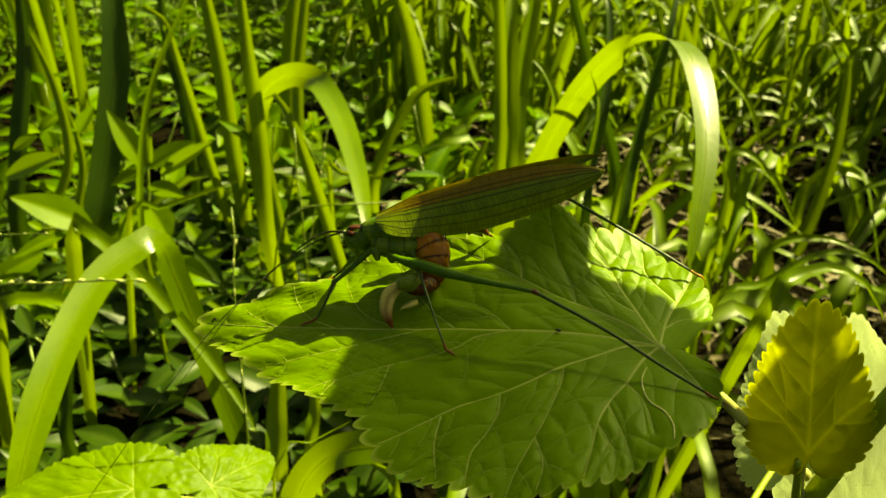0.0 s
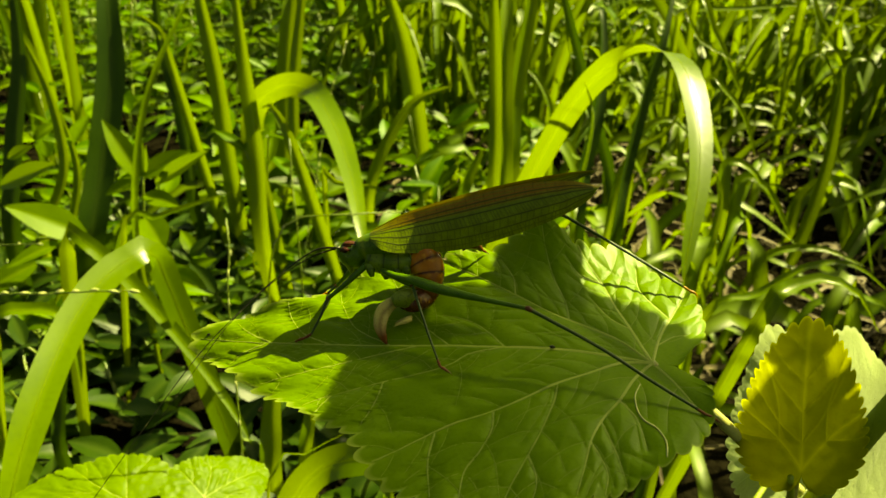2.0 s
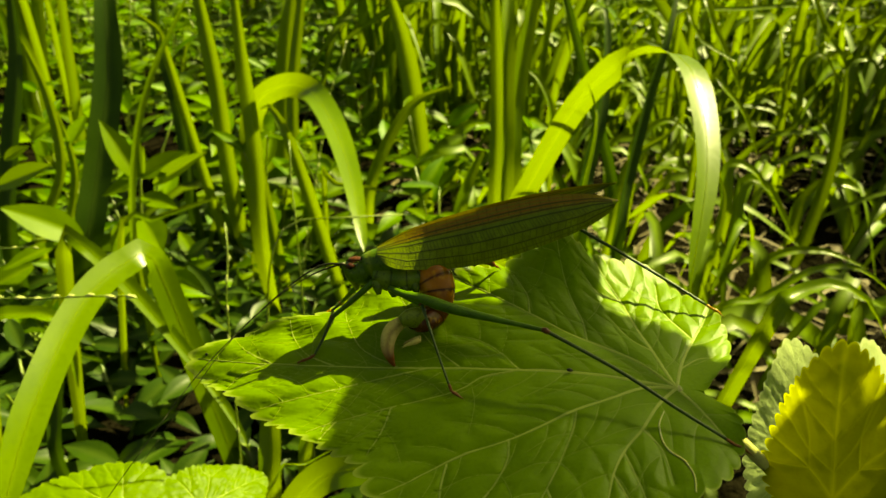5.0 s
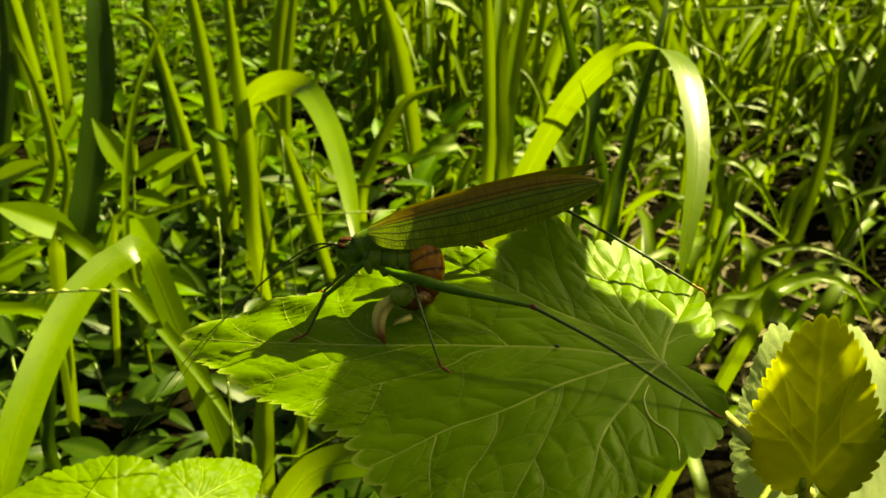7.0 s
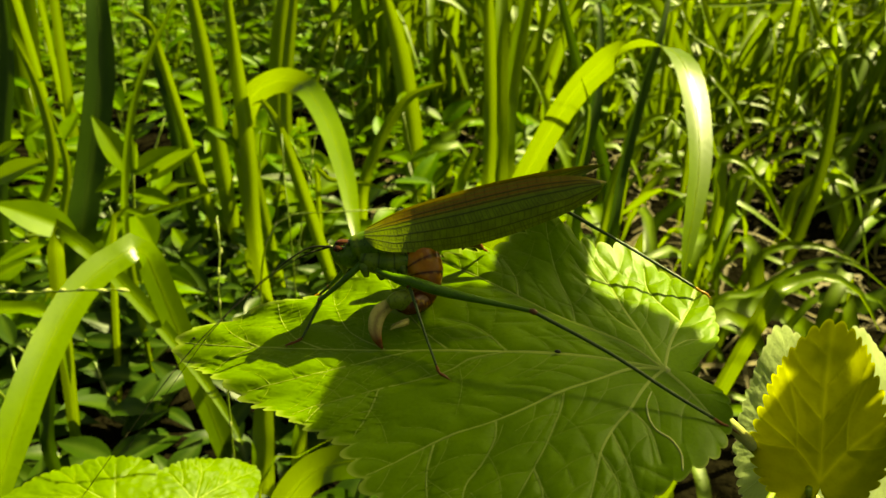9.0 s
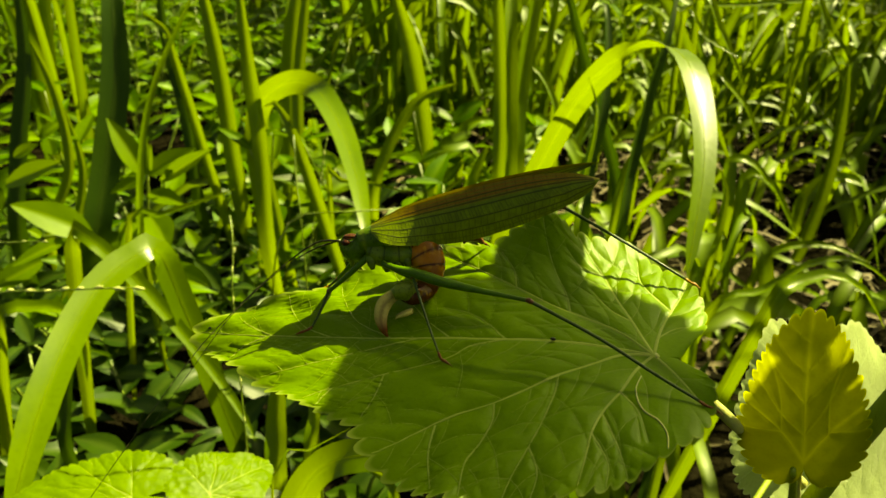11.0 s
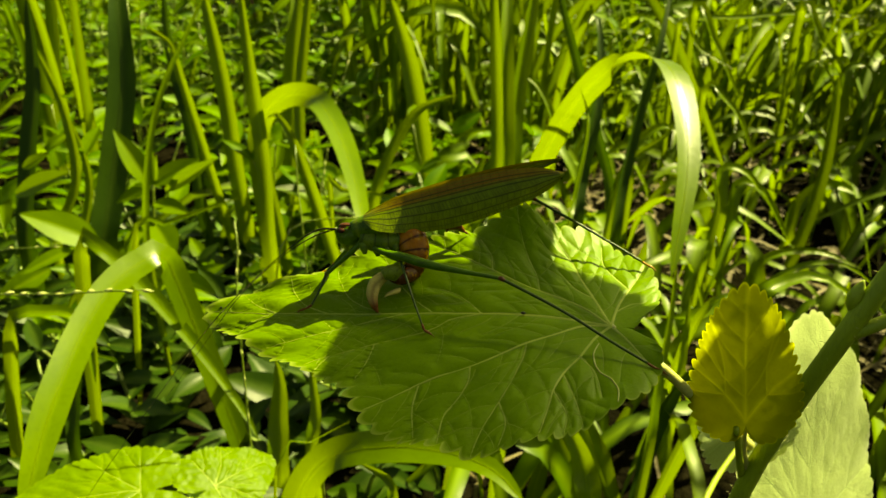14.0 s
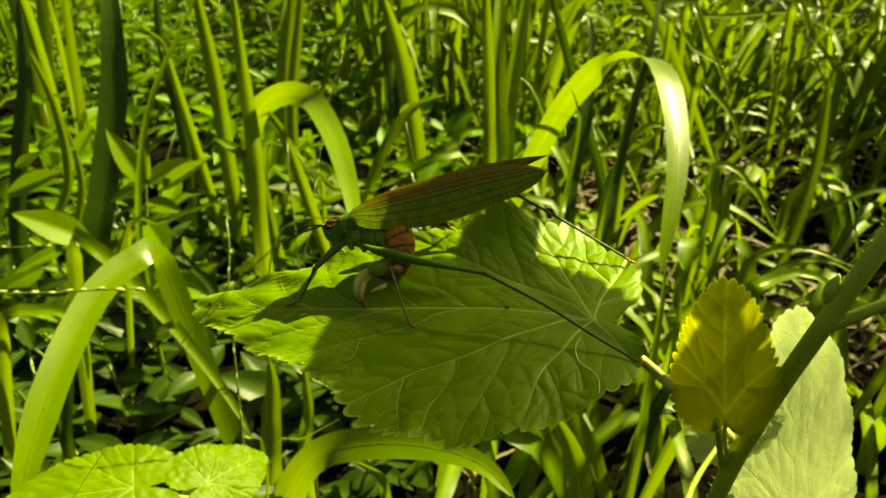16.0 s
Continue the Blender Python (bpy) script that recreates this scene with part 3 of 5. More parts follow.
STEM_PATH = [(0.052, 0.185, -0.005), (0.060, 0.165, 0.15), (0.0690, 0.146, 0.29), (0.0729, 0.1400, 0.3289), (0.0779, 0.1335, 0.3551),
             (0.0830, 0.1268, 0.3767), (0.0890, 0.1245, 0.392), (0.098, 0.124, 0.410), (0.118, 0.128, 0.440), (0.140, 0.135, 0.475)]
limb("stem", STEM_PATH, (0.0040, 0.0034, 0.0028, 0.0024, 0.0021, 0.0020, 0.0015), M_STEM, plant, "stout downy green stem", n=60, sides=14)
stem_hair = Heap()
hair_rng = random.Random(12)
hair_line = spline(STEM_PATH, 400)
for k in range(260):
    p = hair_line[hair_rng.randint(200, 396)]
    d = np.array((hair_rng.uniform(-1, 1), hair_rng.uniform(-1, 1), hair_rng.uniform(-0.1, 0.6)))
    d /= np.linalg.norm(d)
    stem_hair.add(*tube([p + d * 0.0014, p + d * hair_rng.uniform(0.0030, 0.0042)], (0.00006, 0.00002), n=2, sides=3))
under(stem_hair.make("down", M_PETIOLE, None, "fine pale hairs"), plant)
limb("side_shoot", [(0.0838, 0.1262, 0.3785), (0.0880, 0.1245, 0.3815), (0.0960, 0.1235, 0.3860), (0.108, 0.123, 0.390)], (0.0015, 0.0012, 0.0009), M_STEM, plant, n=14)
limb("bud", [(0.0838, 0.1268, 0.3835), (0.0842, 0.1262, 0.3868), (0.0850, 0.1258, 0.3905)], (0.0003, 0.0014, 0.0016, 0.0012, 0.0002), M_STEM, plant, "small closed green leaf bud", n=12)
limb("petiole", [(0.0380, 0.1293, 0.3790), (0.0440, 0.1300, 0.3735), (0.0496, 0.1306, 0.3689), (0.0559, 0.1323, 0.3625), (0.0650, 0.1362, 0.3530), (0.0735, 0.1396, 0.3440)],
     (0.0009, 0.0011, 0.0013, 0.0014), M_PETIOLE, big_leaf, "pale yellow-green petiole", n=24, sides=10)

# a pale winding trail left by a leaf miner near the petiole
bpy.context.view_layer.update()
trail = []
for p in spline([(0.0347, 0.1239, 0.3787), (0.0332, 0.1208, 0.3779), (0.0331, 0.1173, 0.3770), (0.0342, 0.1152, 0.3765), (0.0355, 0.1136, 0.3762), (0.0361, 0.1108, 0.3755), (0.0356, 0.1076, 0.3747)], 30):
    found, spot, normal, _ = big_leaf.closest_point_on_mesh(big_leaf.matrix_world.inverted() @ Vector(p))
    trail.append(tuple(big_leaf.matrix_world @ (spot + normal * 0.00006)))
limb("leaf_mine", trail, (0.00008, 0.00014, 0.00016, 0.0001), M_PETIOLE, big_leaf, "pale winding leaf-miner trail", n=50, sides=6)

ROUND = [(-180, 0.10), (-172, 0.30), (-160, 0.44), (-140, 0.49), (-110, 0.50), (-85, 0.50), (-60, 0.525), (-40, 0.60), (-25, 0.70), (-12, 0.88), (-4, 0.985),
         (0, 1.0), (4, 0.985), (12, 0.88), (25, 0.71), (40, 0.61), (60, 0.53), (85, 0.50), (110, 0.50), (140, 0.48), (160, 0.43), (172, 0.3)]
ROUND_MAINS = [(0.98, 0.0, 0.0, 0.01), (0.42, 0.42, 0.02, -0.02), (0.42, -0.42, 0.02, 0.02), (-0.02, 0.44, 0.0, 0.0), (-0.02, -0.44, 0.0, 0.0)]


def young_bend(u, v):
    return 0.10 * (u - 0.4) ** 2 - 0.20 * v * v - 0.10 * abs(v) + 0.015 * math.sin(9 * u) * v


OVATE = [(-180, 0.03), (-165, 0.10), (-150, 0.14), (-130, 0.185), (-110, 0.245), (-90, 0.315), (-70, 0.40), (-50, 0.50), (-35, 0.60), (-22, 0.735), (-12, 0.88), (-5, 0.965),
         (0, 1.0), (5, 0.965), (12, 0.89), (22, 0.75), (35, 0.62), (50, 0.51), (70, 0.41), (90, 0.32), (110, 0.25), (130, 0.19), (150, 0.14), (165, 0.10)]
OVATE_MAINS = [(0.98, 0.0, 0.0, 0.01), (0.36, 0.36, 0.02, -0.03), (0.36, -0.36, 0.02, 0.03), (0.03, 0.28, 0.0, 0.0), (0.03, -0.28, 0.0, 0.0)]
YOUNG = [(-180, 0.03), (-165, 0.10), (-150, 0.17), (-130, 0.24), (-110, 0.30), (-90, 0.355), (-70, 0.415), (-50, 0.48), (-35, 0.565), (-22, 0.70), (-12, 0.86), (-5, 0.965),
         (0, 1.0), (5, 0.965), (12, 0.87), (22, 0.71), (35, 0.575), (50, 0.485), (70, 0.42), (90, 0.36), (110, 0.305), (130, 0.24), (150, 0.17), (165, 0.10)]
YOUNG_MAINS = [(0.98, 0.0, 0.0, 0.01), (0.34, 0.33, 0.02, -0.02), (0.34, -0.33, 0.02, 0.02)]

# the yellow young leaf that stands upright beside the stem
young = broad_leaf("leaf", YOUNG, YOUNG_MAINS, 0.0315, 42, young_bend, M_YOUNG, rings=110, spokes=520, step=0.017, reach=0.042,
                   vein_w=0.00024, sunken=0.28, fine=False, pucker=0.00022, tooth=0.055, seed=8, label="upright yellow-green young leaf with a toothed edge")
young.matrix_world = facing((0.0668, 0.1275, 0.3584), (-0.0036, 0.000, 0.0336), (-0.25, -1.0, 0.0)) @ Matrix.Diagonal((1.0, 0.90, 1.0, 1.0))
under(young, plant)
limb("petiole", [(0.0649, 0.1268, 0.3570), (0.0668, 0.1295, 0.3515), (0.0700, 0.1350, 0.3430), (0.0728, 0.1395, 0.3360)], (0.0006, 0.0008, 0.0010), M_STEM, young, n=14)
limb("petiole_stub", [(0.0733, 0.1393, 0.3370), (0.0700, 0.1340, 0.3480), (0.0690, 0.1318, 0.3540)], (0.0011, 0.0007, 0.0003), M_PETIOLE, plant, "pale cut petiole stub", n=12)


def pale_bend(u, v):
    return -0.18 * (u - 0.4) ** 2 - 0.12 * v * v + 0.02 * math.sin(7 * u + 2)


# the pale leaf behind the stem
pale = broad_leaf("leaf", OVATE, OVATE_MAINS, 0.0801, 60, pale_bend, M_PALE, rings=34, spokes=360, step=0.014, reach=0.03, tooth=0.022, seed=21, pucker=0.0002,
                  vein_mat=M_VEIN_PALE, label="broad pale green leaf, whitish in the sun")
pale.matrix_world = facing((0.1252, 0.2013, 0.2616), (0.0101, 0.0373, 0.0702), (0.50, -0.55, 0.65)) @ Matrix.Diagonal((1.0, 1.1, 1.0, 1.0))
under(pale, plant)
limb("petiole", [(0.0655, 0.155, 0.235), (0.088, 0.18, 0.2436), (0.1252, 0.2013, 0.2626)], (0.0013, 0.0010), M_STEM, pale, n=16)

# a smaller pale leaf of the same shoot behind the young one
rear = broad_leaf("leaf", ROUND, ROUND_MAINS, 0.0363, 44, pale_bend, M_PALE, rings=30, spokes=320, step=0.014, reach=0.03, tooth=0.04, seed=22, pucker=0.0002,
                  vein_mat=M_VEIN_PALE, label="pale green scalloped leaf, whitish in the sun")
rear.matrix_world = facing((0.1000, 0.2000, 0.3112), (-0.0039, 0.0120, 0.0340), (0.30, -0.75, 0.55)) @ Matrix.Diagonal((1.0, 1.08, 1.0, 1.0))
under(rear, plant)
limb("petiole", [(0.0690, 0.146, 0.29), (0.078, 0.175, 0.300), (0.1000, 0.2000, 0.3112)], (0.0011, 0.0008), M_STEM, rear, n=14)

# leaves added above the view to cast shade on the big leaf and the young one
for origin, ahead, up, size, wide, seed, gap, blade in (
        ((0.0347, 0.0997, 0.377), (-0.858, 0.514, -0.141), (-0.05, -0.25, 1.0), 0.0736, 1.15, 31, 0.150, M_SHADE_LEAF),
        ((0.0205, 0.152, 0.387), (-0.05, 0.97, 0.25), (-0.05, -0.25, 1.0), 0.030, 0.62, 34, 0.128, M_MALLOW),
        ((0.069, 0.139, 0.363), (0.20, -0.97, 0.0), (0.05, -0.25, 1.0), 0.029, 1.0, 33, 0.105, M_SHADE_LEAF),
        ((0.0600, 0.129, 0.360), (0.004, -0.0015, 0.0245), (0.595, 0.348, 0.30), 0.026, 0.52, 35, 0.155, M_SHADE_LEAF)):
    at = tuple(Vector(origin) + SUN * gap)
    shade_leaf = broad_leaf("leaf", ROUND, ROUND_MAINS, size, 54, pale_bend, blade, rings=16, spokes=200, tooth=0.03, seed=seed, fine=False,
                            label="unseen green leaf added to cast shade")
    shade_leaf.matrix_world = facing(at, ahead, up) @ Matrix.Diagonal((1.0, wide, 1.0, 1.0))
    under(shade_leaf, plant)
    limb("petiole", [(0.118, 0.128, 0.440), ((0.118 + at[0]) / 2, (0.128 + at[1]) / 2 + 0.004, (0.44 + at[2]) / 2 + 0.002), at], (0.0012, 0.0009), M_PETIOLE, shade_leaf, n=10)

# two low sunlit leaves of a second mallow
low_plant = holder("mallow_seedling", (-0.11, 0.40, 0.0), "low mallow plant with round sunlit yellow-green leaves", "plant")
limb("stem", [(-0.115, 0.41, -0.005), (-0.118, 0.40, 0.09), (-0.126, 0.385, 0.155)], (0.0028, 0.0016), M_STEM, low_plant, n=16)


def low_bend(u, v):
    return -0.16 * (u - 0.3) ** 2 - 0.22 * v * v + 0.03 * math.sin(8 * u) * v


for at, ahead, up, size, seed in (
        ((-0.166, 0.366, 0.164), (-0.062, -0.024, 0.008), (0.05, -0.35, 1.0), 0.066, 41),
        ((-0.1180, 0.3480, 0.1800), (0.0352, 0.0550, -0.0114), (0.45, -0.45, 1.0), 0.0460, 42),
        ((-0.098, 0.345, 0.150), (0.05, -0.03, 0.0), (0.1, -0.4, 1.0), 0.055, 43)):
    low = broad_leaf("leaf", ROUND, ROUND_MAINS, size, 50, low_bend, M_LOW, rings=30, spokes=320, step=0.014, reach=0.026, tooth=0.035, seed=seed,
                     vein_w=0.00022, pucker=0.0006, label="round sunlit yellow-green leaf with sunken veins")
    low.matrix_world = facing(at, ahead, up)
    under(low, low_plant)
    limb("petiole", [(-0.126, 0.385, 0.140), ((-0.126 + at[0]) / 2, (0.385 + at[1]) / 2, at[2] - 0.014), (at[0], at[1], at[2] - 0.002)], (0.0012, 0.0009), M_STEM, low, n=10)


# ---- the katydid ----
def shell_material(name, base, band, spots, attr_dark, thin=0.0, through_colour=(0.1, 0.2, 0.01), rough=0.38, fleck=2600.0, bump=0.3):
    """Insect shell or wing: base pigment, a second pigment by the 'band' attribute, dark veins by the 'vein' attribute, fine specks."""
    mat = bpy.data.materials.new(name)
    mat.use_nodes = True
    nt = mat.node_tree
    bsdf = nt.nodes["Principled BSDF"]
    fine = grain(nt, fleck, 2.0)
    big = grain(nt, 420, 2.0)
    at = nt.nodes.new("ShaderNodeAttribute")
    at.attribute_name = "band"
    col = blend(nt, base, [c * 1.5 for c in base], ramp(nt, big, 0.35, 0.7))
    col = blend(nt, col, band, at.outputs["Fac"])
    col = blend(nt, col, spots, ramp(nt, fine, 0.56, 0.68, 0.0, 0.5))
    ve = nt.nodes.new("ShaderNodeAttribute")
    ve.attribute_name = "vein"
    col = blend(nt, col, attr_dark, ve.outputs["Fac"])
    nt.links.new(col, bsdf.inputs["Base Color"])
    bsdf.inputs["Roughness"].default_value = rough
    bsdf.inputs["Specular IOR Level"].default_value = 0.2
    bmp = node(nt, "ShaderNodeBump", Strength=bump, Distance=0.0002)
    nt.links.new(fine, bmp.inputs["Height"])
    nt.links.new(bmp.outputs[0], bsdf.inputs["Normal"])
    if thin:
        tr = nt.nodes.new("ShaderNodeBsdfTranslucent")
        nt.links.new(blend(nt, col, through_colour, 0.5), tr.inputs["Color"])
        mix = nt.nodes.new("ShaderNodeMixShader")
        mix.inputs[0].default_value = thin
        nt.links.new(bsdf.outputs[0], mix.inputs[1])
        nt.links.new(tr.outputs[0], mix.inputs[2])
        nt.links.new(mix.outputs[0], nt.nodes["Material Output"].inputs["Surface"])
    return mat


M_WING = shell_material("katydid_wing", (0.092, 0.132, 0.007), (0.235, 0.080, 0.005), (0.060, 0.070, 0.005), (0.016, 0.020, 0.003), thin=0.16, through_colour=(0.20, 0.20, 0.008), rough=0.36)
M_BODY = shell_material("katydid_body", (0.042, 0.085, 0.004), (0.15, 0.19, 0.02), (0.006, 0.011, 0.002), (0.006, 0.01, 0.003), fleck=2000)
M_BELLY = shell_material("katydid_abdomen", (0.25, 0.088, 0.004), (0.060, 0.016, 0.003), (0.33, 0.17, 0.012), (0.014, 0.005, 0.003), rough=0.26, fleck=700)
M_LEG = shell_material("katydid_leg", (0.036, 0.082, 0.004), (0.08, 0.16, 0.01), (0.006, 0.015, 0.003), (0.006, 0.012, 0.005), fleck=2600)
M_SHIN = shell_material("katydid_shin", (0.01736, 0.0372, 0.00496), (0.0186, 0.0372, 0.0062), (0.0062, 0.01364, 0.00372), (0.00496, 0.0093, 0.00496), fleck=3200)
M_FOOT = shell_material("katydid_foot", (0.093, 0.0279, 0.0062), (0.124, 0.0496, 0.0062), (0.0372, 0.01116, 0.00372), (0.0186, 0.0062, 0.0031))
M_FOOT_YELLOW = shell_material("katydid_foot_yellow", (0.2604, 0.124, 0.00744), (0.2604, 0.124, 0.0062), (0.1612, 0.0558, 0.0062), (0.124, 0.062, 0.0062))
M_KNEE = shell_material("katydid_knee", (0.062, 0.01984, 0.0062), (0.062, 0.0248, 0.0062), (0.0279, 0.00992, 0.00372), (0.0186, 0.0062, 0.0031))
M_EYE = shell_material("katydid_eye", (0.020, 0.006, 0.003), (0.3, 0.1, 0.02), (0.05, 0.015, 0.005), (0.03, 0.006, 0.003), rough=0.12, bump=0.1)
M_CROWN = shell_material("katydid_crown", (0.038, 0.011, 0.003), (0.19, 0.06, 0.012), (0.09, 0.045, 0.02), (0.02, 0.005, 0.003), rough=0.25, bump=0.2)
M_ANTENNA = shell_material("katydid_antenna", (0.0062, 0.00682, 0.00248), (0.0744, 0.0806, 0.031), (0.0062, 0.0062, 0.0031), (0.0868, 0.0868, 0.0372))
M_SICKLE = shell_material("katydid_ovipositor", (0.30, 0.25, 0.07), (0.14, 0.036, 0.006), (0.20, 0.13, 0.03), (0.07, 0.03, 0.012), rough=0.26)

katydid = holder("katydid", (-0.004, 0.146, 0.380), "green katydid with brown-backed wings laying on a leaf", "insect")


def skin(name, verts, faces, mat, parent, label="", band=None, vein=None):
    ob = finish(name, verts, faces, mat, None, label, vein)
    if band is not None:
        at = ob.data.attributes.new("band", "FLOAT", "POINT")
        at.data.foreach_set("value", list(band))
    return under(ob, parent)


def swollen(name, rings, mat, parent, label="", sides=20, n=40, band=None, vein=None):
    """A body along rings (centre, radius across y, radius across the other way), smoothly joined."""
    c = spline([r[0] for r in rings], n)
    k = np.linspace(0, 1, n)
    q = np.linspace(0, 1, len(rings))
    wide = np.interp(k, q, [r[1] for r in rings])
    tall = np.interp(k, q, [r[2] for r in rings])
    t = np.gradient(c, axis=0)
    t /= np.linalg.norm(t, axis=1)[:, None]
    verts, faces, bands, veins = [], [], [], []
    for i in range(n):
        y = np.array((0, 1, 0)) - t[i] * t[i][1]
        y /= np.linalg.norm(y)
        z = np.cross(t[i], y)
        for j in range(sides):
            a = 2 * math.pi * j / sides
            verts.append(c[i] + y * wide[i] * math.cos(a) + z * tall[i] * math.sin(a))
            bands.append(band(k[i], a) if band else 0.0)
            veins.append(vein(k[i], a) if vein else 0.0)
    for i in range(n - 1):
        for j in range(sides):
            a, b = i * sides + j, i * sides + (j + 1) % sides
            faces.append((a, a + sides, b + sides, b))
    faces.append(tuple(range(sides)))
    faces.append(tuple((n - 1) * sides + j for j in range(sides))[::-1])
    return skin(name, verts, faces, mat, parent, label, bands, veins)


def wing(name, top, low, mat, label, sign, seed):
    """A long leathery forewing between an upper and a lower edge, with ribs, cross ribs and a brown back."""
    rng = random.Random(seed)
    n, m = 400, 104
    a, b = spline(top, n), spline(low, n)
    verts, uv = [], []
    length = 0.044
    for i in range(n):
        for j in range(m):
            h = j / (m - 1)
            p = a[i] * (1 - h) + b[i] * h
            p = p + np.array((0, sign * 0.0005 * math.sin(math.pi * h), 0))
            verts.append(p)
            uv.append((i / (n - 1) * length, h * np.linalg.norm(a[i] - b[i])))
    uv = np.array(uv)
    tall = np.array([np.linalg.norm(a[i] - b[i]) for i in range(n)])
    ribs = []
    s = np.linspace(0.0, 0.97, 9)

    def row(frac):
        return [(x * length, frac(x) * float(np.interp(x, np.linspace(0, 1, n), tall))) for x in s]
    fracs = (lambda x: 0.16, lambda x: 0.24 + 0.03 * x, lambda x: 0.33 + 0.06 * x, lambda x: 0.52 + 0.10 * x, lambda x: 0.72 + 0.10 * x, lambda x: 0.88 + 0.05 * x)
    lines = [(row(fr), w) for fr, w in zip(fracs, (0.00012, 0.00012, 0.00016, 0.00015, 0.00012, 0.0001))]
    hi, mid, lo = fracs[2], fracs[3], fracs[4]
    for k in range(64):
        x = 0.05 + 0.9 * k / 64 + rng.uniform(-0.004, 0.004)
        t0 = float(np.interp(x, np.linspace(0, 1, n), tall))
        step = 0.006 + 0.03 * x * x
        lines.append(([(x * length, hi(x) * t0), ((x + step) * length, mid(x) * t0)], 0.00008))
        if k % 2:
            lines.append(([(x * length, mid(x) * t0), ((x - 0.4 * step) * length, lo(x) * t0)], 0.00008))
        lines.append(([(x * length, lo(x) * t0), ((x + rng.uniform(-0.01, 0.012)) * length, t0)], 0.00008))
        if k % 3 == 0:
            lines.append(([(x * length, 0.0), ((x + 0.004) * length, fracs[1](x) * t0)], 0.00006))
    g = np.zeros(len(uv))
    for line, w in lines:
        d = near_lines(uv, [(line, w)], reach=0.0006, n=2 if len(line) == 2 else 14)[1]
        g = np.maximum(g, np.exp(-(d / w) ** 2) * (1.0 if w > 0.0001 else 0.6))
    verts = [v + np.array((0, sign * 0.00004 * k, 0)) for v, k in zip(verts, g)]
    band = []
    for i in range(n):
        for j in range(m):
            h, x = j / (m - 1), i / (n - 1)
            edge = 0.27 + 0.08 * x
            band.append(max(0.0, min(1.0, (edge - h) / 0.09)) * min(1.0, 0.25 + x * 4) * (1 - 0.35 * max(0, x - 0.8) / 0.2) * (0.60 + 0.25 * math.sin(h * 95 + 2 * x) + 0.15 * math.sin(h * 210 + 5 * x)))
    faces = []
    for i in range(n - 1):
        for j in range(m - 1):
            k = i * m + j
            faces.append((k, k + 1, k + m + 1, k + m) if sign < 0 else (k, k + m, k + m + 1, k + 1))
    return skin(name, verts, faces, mat, katydid, label, band, np.clip(g * 0.9, 0, 1))


WING_TOP = [(-0.0128, 0.1503, 0.3962), (-0.0064, 0.1503, 0.3994), (0.0009, 0.1503, 0.4019), (0.0094, 0.1503, 0.4043), (0.0178, 0.1503, 0.4060), (0.0249, 0.1500, 0.4065), (0.0302, 0.1495, 0.4056)]
WING_LOW = [(-0.0126, 0.148, 0.3952), (-0.0105, 0.1458, 0.3943), (-0.0071, 0.146, 0.3935), (0.0, 0.1482, 0.3928), (0.0062, 0.1482, 0.3937), (0.0122, 0.1482, 0.3955), (0.0182, 0.1482, 0.3978), (0.0241, 0.1482, 0.4005), (0.0282, 0.1487, 0.403), (0.0303, 0.1495, 0.4054)]
wing("forewing", WING_TOP, WING_LOW, M_WING, "long green net-veined forewing with a brown back edge", -1, 4)
FAR_TOP = [(-0.0127, 0.1507, 0.3963), (-0.0064, 0.1507, 0.3997), (0.0009, 0.1507, 0.4023), (0.0094, 0.1507, 0.4048), (0.0178, 0.1508, 0.4067), (0.0249, 0.1512, 0.4078), (0.0302, 0.1518, 0.4081)]
FAR_LOW = [(-0.0123, 0.1518, 0.3955), (-0.0070, 0.1518, 0.3962), (0.0000, 0.1518, 0.3972), (0.0060, 0.1518, 0.3986), (0.0120, 0.1519, 0.4004), (0.0180, 0.1519, 0.4026), (0.0240, 0.1519, 0.4050), (0.0302, 0.1518, 0.4079)]
wing("forewing", FAR_TOP, FAR_LOW, M_WING, "far forewing with a dark brown pointed tip", 1, 6)

head = swollen("head", [((-0.0190, 0.150, 0.3932), 0.0004, 0.0004), ((-0.0184, 0.150, 0.3925), 0.0012, 0.0012), ((-0.0172, 0.150, 0.3914), 0.0018, 0.0022),
                        ((-0.0158, 0.150, 0.3912), 0.0020, 0.0024), ((-0.0143, 0.150, 0.3918), 0.0018, 0.0022)], M_BODY, katydid, "narrow dark green head")
swollen("face", [((-0.0174, 0.150, 0.3918), 0.0015, 0.0010), ((-0.0170, 0.1498, 0.3900), 0.0015, 0.0011), ((-0.0167, 0.1495, 0.3888), 0.0011, 0.0008), ((-0.0167, 0.1492, 0.3880), 0.0004, 0.0003)],
        M_BODY, head, "pale green mouthparts", band=lambda k, a: 0.8, n=18)
for y in (0.1489, 0.1511):
    swollen("eye", [((-0.0186, y, 0.3926), 0.0001, 0.0001), ((-0.0183, y, 0.3928), 0.0005, 0.00048), ((-0.0177, y, 0.3930), 0.0007, 0.00066), ((-0.0171, y, 0.3930), 0.0005, 0.00048), ((-0.0168, y, 0.3929), 0.0001, 0.0001)],
            M_EYE, head, "glossy dark brown eye", n=16, sides=12)
swollen("crown", [((-0.0184, 0.150, 0.3935), 0.0002, 0.0001), ((-0.0178, 0.150, 0.3939), 0.0007, 0.0003), ((-0.0168, 0.150, 0.3940), 0.0009, 0.0004), ((-0.0158, 0.150, 0.3940), 0.0008, 0.0003), ((-0.0152, 0.150, 0.3939), 0.0003, 0.0001)],
        M_CROWN, head, "red-brown top of the head", n=18, sides=12)
